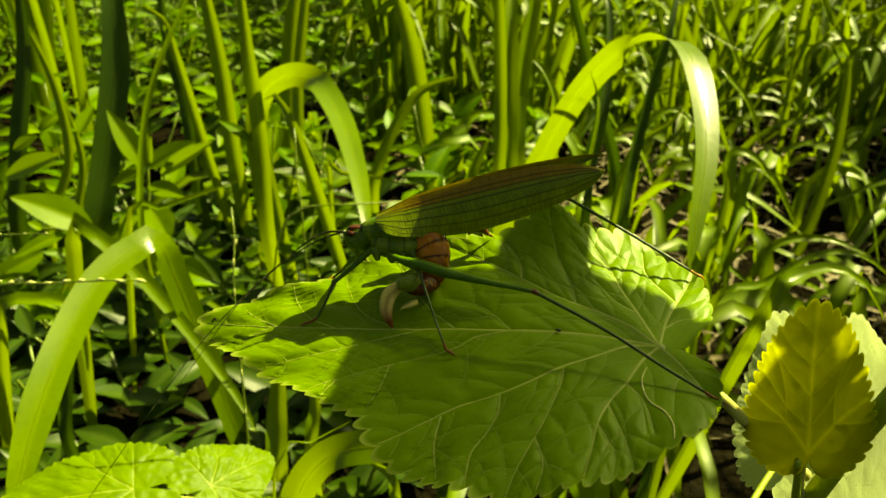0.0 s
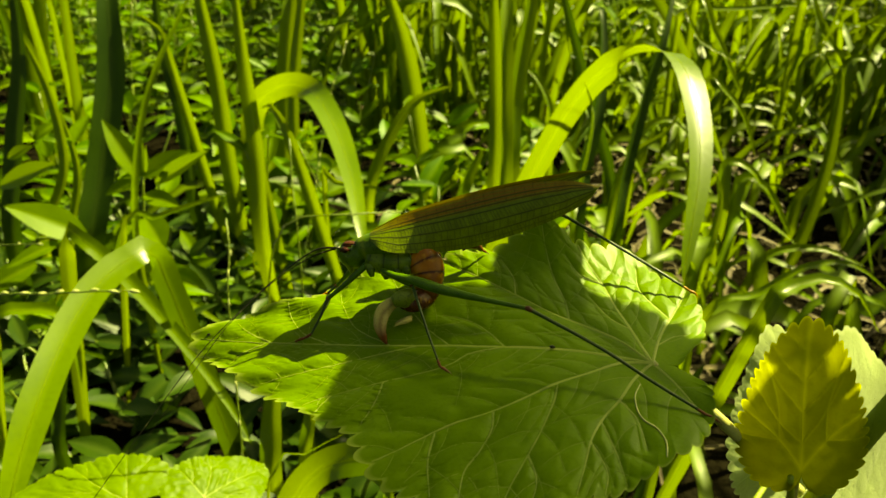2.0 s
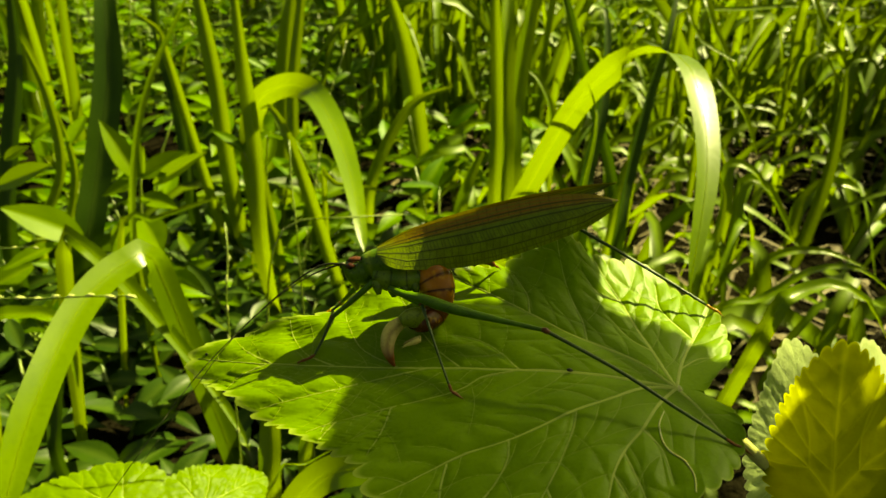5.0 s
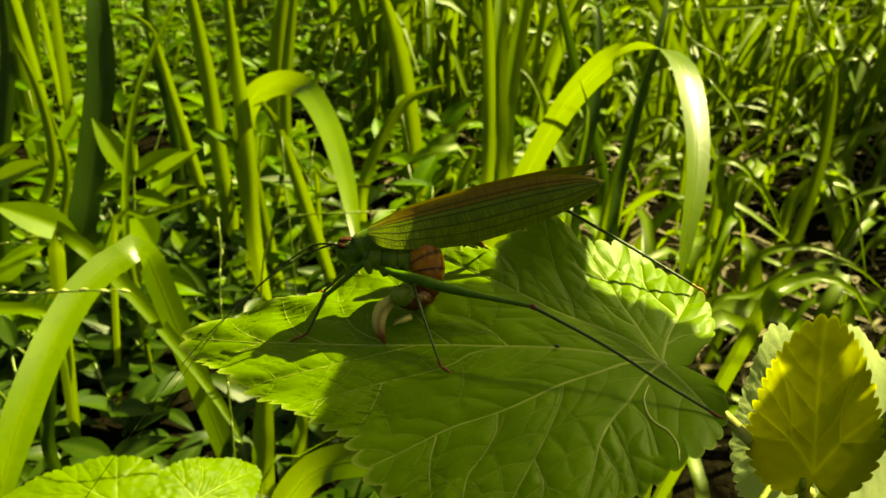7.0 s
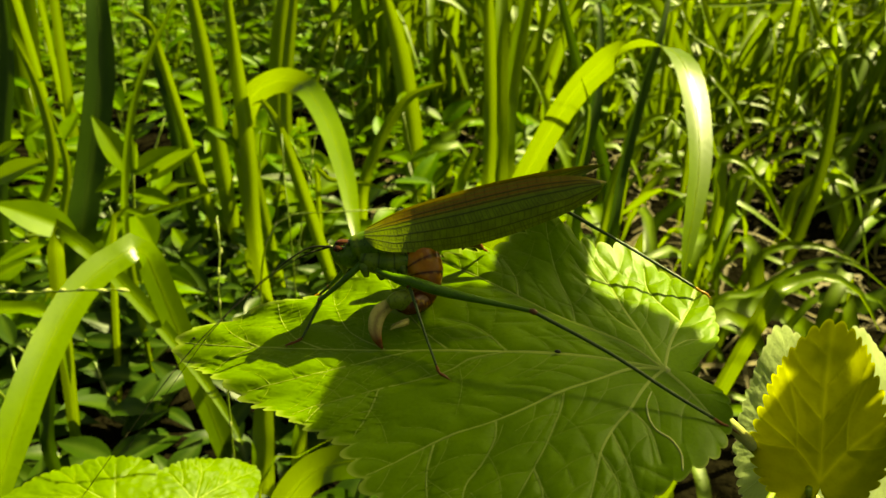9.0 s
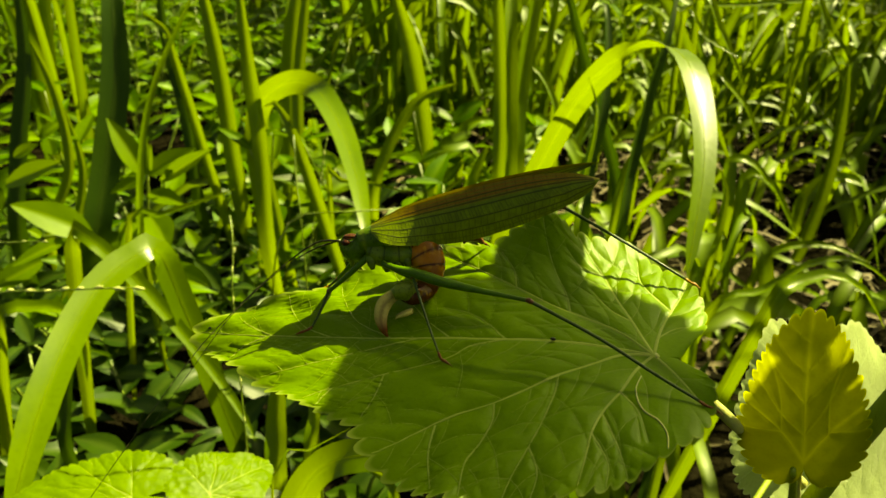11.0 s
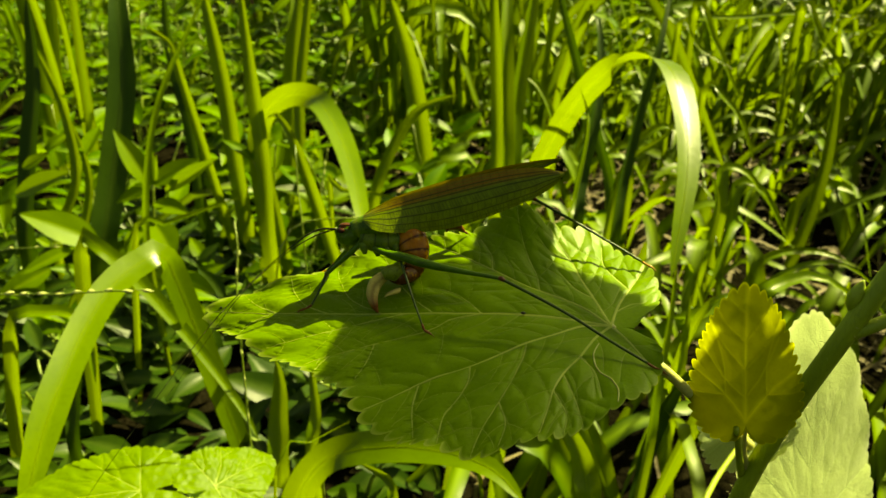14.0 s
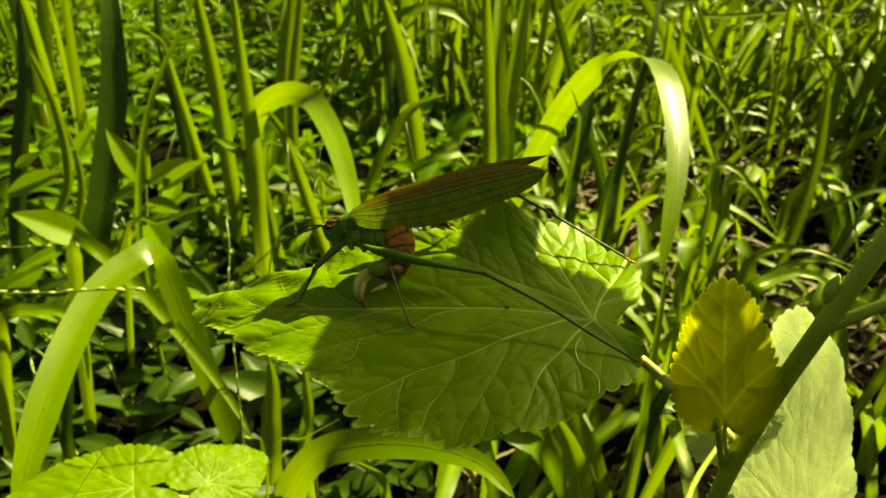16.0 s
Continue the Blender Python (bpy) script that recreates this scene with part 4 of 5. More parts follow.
swollen("pronotum", [((-0.0150, 0.150, 0.3925), 0.0019, 0.0022), ((-0.0140, 0.150, 0.3928), 0.0024, 0.0027), ((-0.0120, 0.150, 0.3932), 0.0027, 0.0030), ((-0.0098, 0.150, 0.3936), 0.0029, 0.0033), ((-0.0085, 0.150, 0.3940), 0.0026, 0.0028)],
        M_BODY, katydid, "saddle-shaped dark green pronotum", band=lambda k, a: 0.6 * max(0, math.sin(k * 9)) ** 6)
swollen("thorax", [((-0.0135, 0.1488, 0.3914), 0.0018, 0.0017), ((-0.0105, 0.1485, 0.3908), 0.0024, 0.0024), ((-0.0070, 0.1485, 0.3907), 0.0025, 0.0025), ((-0.0052, 0.1488, 0.3912), 0.0022, 0.0022), ((-0.0036, 0.1490, 0.3922), 0.0014, 0.0012)],
        M_BODY, katydid, "deep green thorax under the wings", band=lambda k, a: 0.5 * abs(math.sin(k * 8)), vein=lambda k, a: 0.8 * max(0, math.sin(k * 24)) ** 10)
for x, z, r in ((-0.0128, 0.3895, 0.0009), (-0.0100, 0.3890, 0.0010), (-0.0080, 0.3893, 0.0011), (-0.0060, 0.3897, 0.0009)):
    swollen("coxa", [((x - 0.0004, 0.1478, z + 0.0016), r * 0.6, r * 0.5), ((x, 0.1470, z + 0.0006), r, r), ((x + 0.0003, 0.1464, z - 0.0004), r * 0.85, r * 0.9), ((x + 0.0004, 0.1461, z - 0.0009), r * 0.4, r * 0.45)],
            M_BODY, katydid, "mottled green leg base", n=16, sides=12, band=lambda k, a: 0.7 * max(0, math.cos(a)) + 0.2, vein=lambda k, a: 0.7 * max(0, math.sin(k * 14)) ** 8)
abdomen = swollen("abdomen", [((-0.0062, 0.1512, 0.3916), 0.0022, 0.0020), ((-0.0040, 0.1503, 0.3915), 0.0030, 0.0031), ((-0.0025, 0.1490, 0.3904), 0.0034, 0.0036), ((-0.0018, 0.1477, 0.3885), 0.0033, 0.0034), ((-0.0018, 0.1464, 0.3864), 0.0028, 0.0028), ((-0.0026, 0.1452, 0.3847), 0.0023, 0.0023), ((-0.0041, 0.1430, 0.3845), 0.0020, 0.0019), ((-0.0058, 0.1435, 0.3841), 0.0016, 0.0015), ((-0.0070, 0.1427, 0.3848), 0.0008, 0.0008)],
                  M_BELLY, katydid, "curled orange-brown abdomen with dark rings", n=90, sides=24,
                  band=lambda k, a: min(1.0, 0.05 + 0.9 * max(0.0, math.sin(k * 50)) ** 6 + 2.6 * max(0, k - 0.36) + 0.55 * max(0.0, math.sin(a))), vein=lambda k, a: 0.8 * max(0.0, math.sin(k * 50 + 0.3)) ** 30)
swollen("abdomen_tip", [((-0.0041, 0.1431, 0.3853), 0.0012, 0.0014), ((-0.0056, 0.1428, 0.3856), 0.0017, 0.0020), ((-0.0070, 0.1422, 0.3857), 0.0015, 0.0017), ((-0.0083, 0.1418, 0.3852), 0.0008, 0.0010)], M_BODY, abdomen, "green tip of the abdomen", band=lambda k, a: 0.7, n=20)
for y, dz in ((0.1418, 0.0), (0.1400, 0.0004)):
    swollen("cercus", [((-0.0048, y, 0.3822 + dz), 0.0004, 0.0004), ((-0.0060, y - 0.0006, 0.3820 + dz), 0.0004, 0.0005), ((-0.0072, y - 0.001, 0.3817 + dz), 0.00025, 0.0003), ((-0.0080, y - 0.001, 0.3812 + dz), 0.00005, 0.00005)],
            M_SICKLE, abdomen, "pale curved cercus", n=12, sides=8)
swollen("ovipositor", [((-0.0072, 0.1429, 0.3852), 0.0005, 0.0010), ((-0.0088, 0.1421, 0.3846), 0.0006, 0.0013), ((-0.0101, 0.1412, 0.3835), 0.0006, 0.0015), ((-0.0106, 0.1401, 0.3820), 0.0006, 0.0014), ((-0.0104, 0.1390, 0.3806), 0.0005, 0.0012), ((-0.0098, 0.1384, 0.3792), 0.0004, 0.0008), ((-0.0093, 0.1381, 0.3784), 0.0001, 0.0002)], M_SICKLE, abdomen,
        "sickle-shaped cream ovipositor with a brown tip", n=44, sides=14, band=lambda k, a: max(0.0, min(1.0, (k - 0.55) / 0.3)), vein=lambda k, a: 0.5 * max(0, math.cos(a * 2)) ** 12)


def leg(femur, femur_r, shin, shin_r, foot, foot_mat=None, thigh_mat=None, shin_mat=None, label="", spines=0):
    """One leg: thigh, knee, thin shin with its spines, and a jointed foot."""
    v, f = tube(femur, femur_r, n=34, sides=12)
    thigh = skin("femur", v, f, thigh_mat or M_LEG, katydid, label)
    k = np.array(shin[0])
    v, f = tube([k + (np.array(femur[-2]) - k) * 0.05, k, k + (np.array(shin[1]) - k) * 0.06], (femur_r[-1], femur_r[-1] * 1.5, femur_r[-1]), n=9, sides=10)
    skin("knee", v, f, M_KNEE, thigh, "red-brown knee")
    v, f = tube(shin, shin_r, n=40, sides=10)
    c = spline(shin, 60)
    rng = random.Random(9)
    for i in range(spines):
        p = c[6 + int(i * 50 / spines)]
        d = np.array((rng.uniform(-0.2, 0.4), rng.choice((-1, 1)) * 0.5, 0.8)) * 0.0006
        w, g = tube([p, p + d], (0.00006, 0.00001), n=2, sides=4)
        f += [tuple(x + len(v) for x in q) for q in g]
        v += list(w)
    skin("tibia", v, f, shin_mat or M_SHIN, thigh, "thin dark tibia")
    v, f = tube(foot, (0.00022, 0.0003, 0.0002, 0.0003, 0.00022, 0.0001), n=18, sides=8)
    claw = np.array(foot[-1])
    for d in ((0.0004, -0.0002, -0.0002), (0.0003, 0.0003, -0.0003)):
        w, g = tube([claw, claw + np.array(d) * 0.6, claw + np.array(d) * 1.2 + np.array((0, 0, -0.0002))], (0.00008, 0.00002), n=5, sides=5)
        f += [tuple(x + len(v) for x in q) for q in g]
        v += list(w)
    skin("tarsus", v, f, foot_mat or M_FOOT, thigh, "red-brown jointed foot")
    return thigh


leg([(-0.0105, 0.1455, 0.3902), (-0.0080, 0.1440, 0.3897), (-0.0045, 0.1428, 0.3893), (0.0005, 0.1402, 0.3887), (0.0060, 0.1376, 0.3884), (0.0160, 0.1320, 0.3886)],
    (0.0005, 0.0008, 0.00105, 0.00085, 0.0006, 0.00042, 0.00036), [(0.0160, 0.1320, 0.3886), (0.0275, 0.1263, 0.3842), (0.0366, 0.1210, 0.3800), (0.0428, 0.1176, 0.3773)],
    (0.00034, 0.0003, 0.0003, 0.00026), [(0.0428, 0.1176, 0.3773), (0.0440, 0.1172, 0.3766), (0.0453, 0.1166, 0.3762), (0.0462, 0.1160, 0.3757)], label="long slender green hind thigh", spines=34)
leg([(-0.0080, 0.1545, 0.3905), (0.0040, 0.1565, 0.3925), (0.0160, 0.1580, 0.3952), (0.0249, 0.1590, 0.3969)], (0.0008, 0.0010, 0.0006, 0.00036),
    [(0.0249, 0.1590, 0.3969), (0.0372, 0.1540, 0.3909), (0.0482, 0.1490, 0.3853)], (0.00034, 0.0003, 0.00026), [(0.0482, 0.1490, 0.3853), (0.0492, 0.1487, 0.3847), (0.0503, 0.1484, 0.3842), (0.0508, 0.148, 0.3838)],
    foot_mat=M_FOOT_YELLOW, label="far hind thigh hidden behind the wings", spines=30)
leg([(-0.0131, 0.1478, 0.3908), (-0.0169, 0.1472, 0.3873), (-0.0212, 0.1474, 0.3834)], (0.0007, 0.00055, 0.00038), [(-0.0212, 0.1474, 0.3834), (-0.0225, 0.1450, 0.3807), (-0.0240, 0.1424, 0.3783)], (0.00034, 0.00026, 0.00022),
    [(-0.0240, 0.1424, 0.3783), (-0.0250, 0.1420, 0.3778), (-0.0262, 0.1416, 0.3775), (-0.0270, 0.1413, 0.3773)], label="slender dark green front thigh", spines=8)
leg([(-0.0150, 0.1520, 0.3900), (-0.0175, 0.1532, 0.3865), (-0.0204, 0.1543, 0.3830)], (0.0006, 0.0005, 0.0003), [(-0.0204, 0.1543, 0.3830), (-0.0212, 0.1545, 0.3822), (-0.0222, 0.1545, 0.3814)], (0.0003, 0.00026, 0.00024),
    [(-0.0222, 0.1545, 0.3814), (-0.0228, 0.1544, 0.3812), (-0.0235, 0.1542, 0.3808)], foot_mat=M_FOOT_YELLOW, label="far front thigh")
leg([(-0.0092, 0.1455, 0.3898), (-0.0066, 0.1437, 0.3889), (-0.0046, 0.1425, 0.3884)], (0.0007, 0.0006, 0.0004), [(-0.0046, 0.1425, 0.3884), (-0.0035, 0.1390, 0.3866), (-0.0016, 0.1340, 0.3828), (0.0001, 0.1300, 0.3796)],
    (0.0003, 0.00024, 0.0002), [(0.0001, 0.1300, 0.3796), (0.0006, 0.1294, 0.3786), (0.0014, 0.1289, 0.3783), (0.0022, 0.1285, 0.3779)], label="short green middle thigh", spines=10)
leg([(-0.0060, 0.1545, 0.3905), (0.0018, 0.1555, 0.3926), (0.0054, 0.1558, 0.3914)], (0.0007, 0.0008, 0.0009), [(0.0054, 0.1558, 0.3914), (0.0075, 0.1568, 0.3911), (0.0090, 0.1578, 0.3896)], (0.0009, 0.0010, 0.0005),
    [(0.0090, 0.1578, 0.3896), (0.0096, 0.1585, 0.3890), (0.0102, 0.1590, 0.3885)], thigh_mat=M_KNEE, shin_mat=M_KNEE, label="far middle thigh, dark brown")


for path, label in (([(-0.0186, 0.1493, 0.3933), (-0.0235, 0.1485, 0.3930), (-0.0307, 0.1465, 0.3882), (-0.0387, 0.1410, 0.3819), (-0.0446, 0.1360, 0.3764), (-0.0520, 0.1280, 0.3676), (-0.0637, 0.1180, 0.3526), (-0.069, 0.113, 0.345)], "very long thread-thin dark antenna"),
                    ([(-0.0186, 0.1507, 0.3930), (-0.0250, 0.1507, 0.3905), (-0.0325, 0.1495, 0.3856), (-0.0400, 0.1440, 0.3795), (-0.0460, 0.139, 0.3722), (-0.0540, 0.132, 0.362)], "shorter thread-thin dark antenna")):
    v, f = tube(path, (0.00024, 0.00011, 0.00009, 0.00008, 0.00006, 0.00005, 0.00004), n=120, sides=7)
    rings = [0.9 if (i // 7) % 9 == 0 else 0.0 for i in range(len(v))]
    under(skin("antenna", v, f, M_ANTENNA, head, label, None, rings), head)

# two tiny dark droppings on the leaf
for k, p in enumerate(((0.0207, 0.1330, 0.3806), (-0.0455, 0.1493, 0.3746))):
    bm = bmesh.new()
    bmesh.ops.create_icosphere(bm, subdivisions=2, radius=0.00036 if k == 0 else 0.00034)
    for v in bm.verts:
        v.co = Vector((v.co.x * 1.5, v.co.y, v.co.z * 0.8)) * (1 + 0.25 * noise.noise(v.co * 3000))
    me = bpy.data.meshes.new("dropping")
    bm.to_mesh(me)
    bm.free()
    me.materials.append(M_ANTENNA)
    ob = tagged(new("dropping", me), "tiny black speck of dirt on the leaf", "dirt speck", "dirt specks on the leaf")
    ob.location = p


# ---- grass blades that stand singly ----
grass_blade([(0.007, 0.806, -0.010), (0.067, 0.776, 0.171), (0.088, 0.755, 0.229), (0.112, 0.699, 0.305), (0.130, 0.631, 0.352), (0.144, 0.564, 0.373), (0.151, 0.517, 0.370), (0.151, 0.478, 0.347), (0.146, 0.447, 0.323), (0.137, 0.422, 0.299), (0.129, 0.402, 0.275)], 0.0205, ((-0.25, -0.95, 0.10), (0.3, -0.62, 0.72)), "tall arching grass blade with a bright glossy crest", tip=0.22, fold=0.07, n=48, base_w=0.9)
grass_blade([(-0.237, 0.983, -0.010), (-0.217, 0.963, 0.088), (-0.225, 0.986, 0.203), (-0.211, 0.974, 0.253), (-0.171, 0.931, 0.282), (-0.131, 0.868, 0.287), (-0.099, 0.785, 0.270), (-0.078, 0.711, 0.247), (-0.065, 0.649, 0.226), (-0.059, 0.620, 0.208)], 0.0264, ((0.15, -0.95, 0.2), (0.3, -0.62, 0.72)), "tall arching grass blade with a bright glossy crest", tip=0.3, fold=0.07, n=48)
grass_blade([(-0.092, 0.868, -0.010), (-0.142, 0.838, 0.210), (-0.171, 0.861, 0.270), (-0.184, 0.852, 0.272)], 0.0139, (0, -1, 0.35), "thin curving light green grass blade")
grass_blade([(-0.401, 0.864, -0.010), (-0.381, 0.844, 0.107), (-0.368, 0.879, 0.198), (-0.357, 0.917, 0.295), (-0.361, 0.946, 0.368), (-0.374, 0.995, 0.436)], 0.0305, (0.3, -1, 0.1), "tall upright grass blade, shade put into its colour", fold=0.1, mat=M_GRASS_SHADE)
grass_blade([(-0.236, 1.058, -0.010), (-0.256, 1.038, 0.060), (-0.275, 1.071, 0.143), (-0.292, 1.112, 0.247), (-0.322, 1.175, 0.349), (-0.347, 1.229, 0.405)], 0.0250, (-0.3, -1, 0.1), "tall upright broad green grass blade")
grass_blade([(-0.185, 0.894, -0.010), (-0.195, 0.874, 0.108), (-0.204, 0.915, 0.214), (-0.220, 0.955, 0.314), (-0.237, 1.011, 0.401)], 0.0210, (-0.4, -1, 0.1), "tall upright broad green grass blade")
grass_blade([(-0.184, 0.961, -0.010), (-0.194, 0.941, 0.089), (-0.226, 0.989, 0.209), (-0.248, 0.997, 0.228)], 0.0137, (0, -1, 0.35), "thin curving light green grass blade")
grass_blade([(-0.230, 1.226, -0.010), (-0.230, 1.206, 0.078), (-0.231, 1.262, 0.220), (-0.223, 1.308, 0.339), (-0.222, 1.358, 0.409)], 0.0266, (0, -1, 0.35), "tall upright broad green grass blade")
grass_blade([(-0.202, 1.178, -0.010), (-0.202, 1.158, 0.093), (-0.210, 1.203, 0.207), (-0.198, 1.256, 0.343), (-0.190, 1.283, 0.411)], 0.0165, (0, -1, 0.35), "tall upright broad green grass blade")
grass_blade([(-0.010, 1.262, -0.010), (-0.020, 1.242, 0.040), (-0.031, 1.287, 0.155), (-0.050, 1.329, 0.262), (-0.080, 1.368, 0.360)], 0.0324, (-0.3, -1, 0.1), "tall upright broad green grass blade")
grass_blade([(0.067, 0.977, -0.010), (0.067, 0.957, 0.141), (0.070, 1.000, 0.249), (0.067, 1.052, 0.381), (0.067, 1.093, 0.431)], 0.0163, (-0.4, -1, 0), "tall upright broad green grass blade")
grass_blade([(0.081, 0.999, -0.010), (0.081, 0.979, 0.142), (0.081, 1.014, 0.232), (0.083, 1.055, 0.335), (0.090, 1.125, 0.431)], 0.0218, (0.3, -1, 0), "tall upright broad green grass blade")
grass_blade([(0.091, 1.020, -0.010), (0.091, 1.000, 0.142), (0.096, 1.039, 0.241), (0.117, 1.085, 0.359), (0.128, 1.113, 0.431)], 0.0221, (0.5, -1, 0), "tall upright broad green grass blade")
grass_blade([(0.211, 0.916, -0.010), (0.201, 0.896, 0.127), (0.196, 0.920, 0.187), (0.172, 0.953, 0.271), (0.146, 0.991, 0.367), (0.137, 1.031, 0.414)], 0.0131, (-0.6, -1, 0), "tall upright grass blade, shade put into its colour", mat=M_GRASS_SHADE)
grass_blade([(0.120, 0.697, -0.010), (0.120, 0.677, 0.196), (0.127, 0.699, 0.251), (0.139, 0.716, 0.296), (0.146, 0.746, 0.345), (0.146, 0.771, 0.381), (0.138, 0.783, 0.384)], 0.0137, (0.4, -1, 0), "tall upright grass blade, shade put into its colour", mat=M_GRASS_SHADE)
grass_blade([(0.159, 0.768, -0.010), (0.169, 0.748, 0.158), (0.180, 0.771, 0.219), (0.199, 0.799, 0.290), (0.218, 0.822, 0.350), (0.237, 0.867, 0.410)], 0.0130, (0.5, -1, 0), "tall upright grass blade, shade put into its colour", mat=M_GRASS_SHADE)
grass_blade([(0.099, 0.602, -0.010), (0.099, 0.582, 0.227), (0.103, 0.593, 0.255), (0.118, 0.626, 0.311), (0.113, 0.647, 0.337)], 0.0070, (0.8, -1, 0), "thin curving light green grass blade")
grass_blade([(0.172, 0.865, -0.010), (0.182, 0.845, 0.133), (0.202, 0.874, 0.207), (0.248, 0.886, 0.241), (0.263, 0.895, 0.264)], 0.0079, (0, -1, 0.35), "thin curving light green grass blade")
grass_blade([(-0.096, 1.123, -0.010), (-0.096, 1.103, 0.094), (-0.074, 1.128, 0.160), (-0.034, 1.150, 0.218), (0.021, 1.158, 0.240)], 0.0158, (0, -1, 0.35), "thin curving light green grass blade")
grass_blade([(0.027, 1.065, -0.010), (0.027, 1.045, 0.089), (0.039, 1.061, 0.131), (0.054, 1.073, 0.162), (0.061, 1.077, 0.172)], 0.0178, (0.4, -1, 0.3), "broad light green grass blade bent over low")
grass_blade([(-0.138, 0.993, -0.010), (-0.138, 0.973, 0.172), (-0.128, 0.968, 0.159), (-0.077, 0.964, 0.153), (-0.043, 0.960, 0.144)], 0.0062, (0, -1, 0.35), "thin curving light green grass blade")
grass_blade([(-0.283, 0.753, -0.010), (-0.283, 0.733, 0.158), (-0.287, 0.757, 0.217), (-0.281, 0.780, 0.276), (-0.266, 0.799, 0.325), (-0.249, 0.824, 0.364), (-0.230, 0.852, 0.408)], 0.0064, (0.6, -1, 0), "thin curving light green grass blade")
grass_blade([(-0.311, 0.725, -0.010), (-0.281, 0.705, 0.196), (-0.258, 0.708, 0.203), (-0.223, 0.711, 0.214), (-0.185, 0.716, 0.226)], 0.0069, (0, -0.7, 0.8), "pale blue-green thin grass blade leaning across")
grass_blade([(-0.271, 1.050, -0.010), (-0.321, 1.020, 0.284), (-0.338, 1.038, 0.328), (-0.355, 1.043, 0.341), (-0.365, 1.045, 0.347)], 0.0125, (0, -1, 0.35), "thin curving light green grass blade")
grass_blade([(-0.477, 0.968, -0.010), (-0.477, 0.948, 0.094), (-0.453, 0.977, 0.170), (-0.470, 1.010, 0.252), (-0.504, 1.037, 0.321)], 0.0125, (0, -1, 0.35), "tall upright broad green grass blade")
grass_blade([(-0.465, 1.014, -0.010), (-0.465, 0.994, 0.076), (-0.459, 1.026, 0.156), (-0.483, 1.055, 0.229)], 0.0105, (0, -1, 0.35), "tall upright broad green grass blade")
grass_blade([(-0.463, 0.874, -0.010), (-0.463, 0.854, 0.129), (-0.463, 0.890, 0.220), (-0.457, 0.923, 0.305), (-0.466, 0.957, 0.391)], 0.0202, (0, -1, 0.35), "tall upright grass blade, shade put into its colour", mat=M_GRASS_SHADE)
grass_blade([(-0.313, 1.076, -0.010), (-0.323, 1.056, 0.101), (-0.340, 1.097, 0.205), (-0.369, 1.138, 0.309), (-0.379, 1.171, 0.393)], 0.0206, (-0.4, -1, 0), "tall upright grass blade, shade put into its colour", mat=M_GRASS_SHADE)
grass_blade([(-0.175, 0.625, -0.010), (-0.205, 0.565, 0.224), (-0.212, 0.556, 0.230), (-0.224, 0.539, 0.227), (-0.235, 0.514, 0.217), (-0.241, 0.481, 0.201), (-0.243, 0.447, 0.184), (-0.244, 0.419, 0.166), (-0.244, 0.396, 0.148), (-0.243, 0.377, 0.129)], 0.0218, (0.35, -0.55, 0.75), "broad light green grass blade bent over low", fold=0.06, n=40, base_w=0.9, tip=0.15)
grass_blade([(-0.318, 0.637, -0.010), (-0.288, 0.607, 0.220), (-0.267, 0.605, 0.214), (-0.234, 0.589, 0.190), (-0.207, 0.574, 0.166), (-0.176, 0.552, 0.139), (-0.149, 0.530, 0.112), (-0.136, 0.514, 0.097)], 0.0125, (0.2, -0.7, 0.7), "broad light green grass blade bent over low", fold=0.14)
grass_blade([(-0.374, 0.595, -0.010), (-0.334, 0.565, 0.166), (-0.315, 0.570, 0.177), (-0.296, 0.570, 0.179), (-0.281, 0.567, 0.172), (-0.272, 0.558, 0.151), (-0.268, 0.549, 0.127)], 0.0124, (0.2, -0.5, 0.9), "broad light green grass blade bent over low")
grass_blade([(-0.302, 0.585, -0.010), (-0.302, 0.565, 0.056), (-0.303, 0.578, 0.090), (-0.300, 0.588, 0.115), (-0.293, 0.597, 0.140)], 0.0115, (0, -1, 0.35), "tall upright grass blade, shade put into its colour", mat=M_GRASS_SHADE)
grass_blade([(-0.124, 0.539, -0.010), (-0.124, 0.519, 0.058), (-0.125, 0.535, 0.097), (-0.124, 0.546, 0.124), (-0.127, 0.553, 0.144)], 0.0162, (0, -1, 0.35), "broad upright pale grass blade in full sun")
grass_blade([(-0.096, 0.529, -0.010), (-0.096, 0.509, 0.086), (-0.093, 0.520, 0.116), (-0.095, 0.528, 0.135), (-0.097, 0.535, 0.154)], 0.0097, (0, -1, 0.35), "tall upright broad green grass blade")
grass_blade([(-0.100, 0.404, -0.010), (-0.088, 0.384, 0.120), (-0.066, 0.372, 0.176), (-0.030, 0.362, 0.194), (0.007, 0.353, 0.196), (0.030, 0.341, 0.193), (0.044, 0.327, 0.184)], 0.0190, (0.15, -0.6, 0.8), "broad sunlit grass blade lying nearly flat", tip=0.25, fold=0.08, n=40)
grass_blade([(-0.097, 0.346, -0.010), (-0.077, 0.316, 0.213), (-0.066, 0.328, 0.217), (-0.044, 0.341, 0.223)], 0.0018, (0, -0.5, 0.9), "thin curving light green grass blade")
grass_blade([(0.107, 0.494, -0.010), (0.107, 0.474, 0.065), (0.105, 0.483, 0.088), (0.099, 0.490, 0.107), (0.089, 0.497, 0.126)], 0.0187, (0, -1, 0.35), "broad upright pale grass blade in full sun")
grass_blade([(0.122, 0.511, -0.010), (0.142, 0.491, 0.052), (0.155, 0.507, 0.095), (0.174, 0.521, 0.130), (0.193, 0.530, 0.154)], 0.0155, (0.4, -0.8, 0.3), "tall upright grass blade, shade put into its colour", mat=M_GRASS_SHADE)
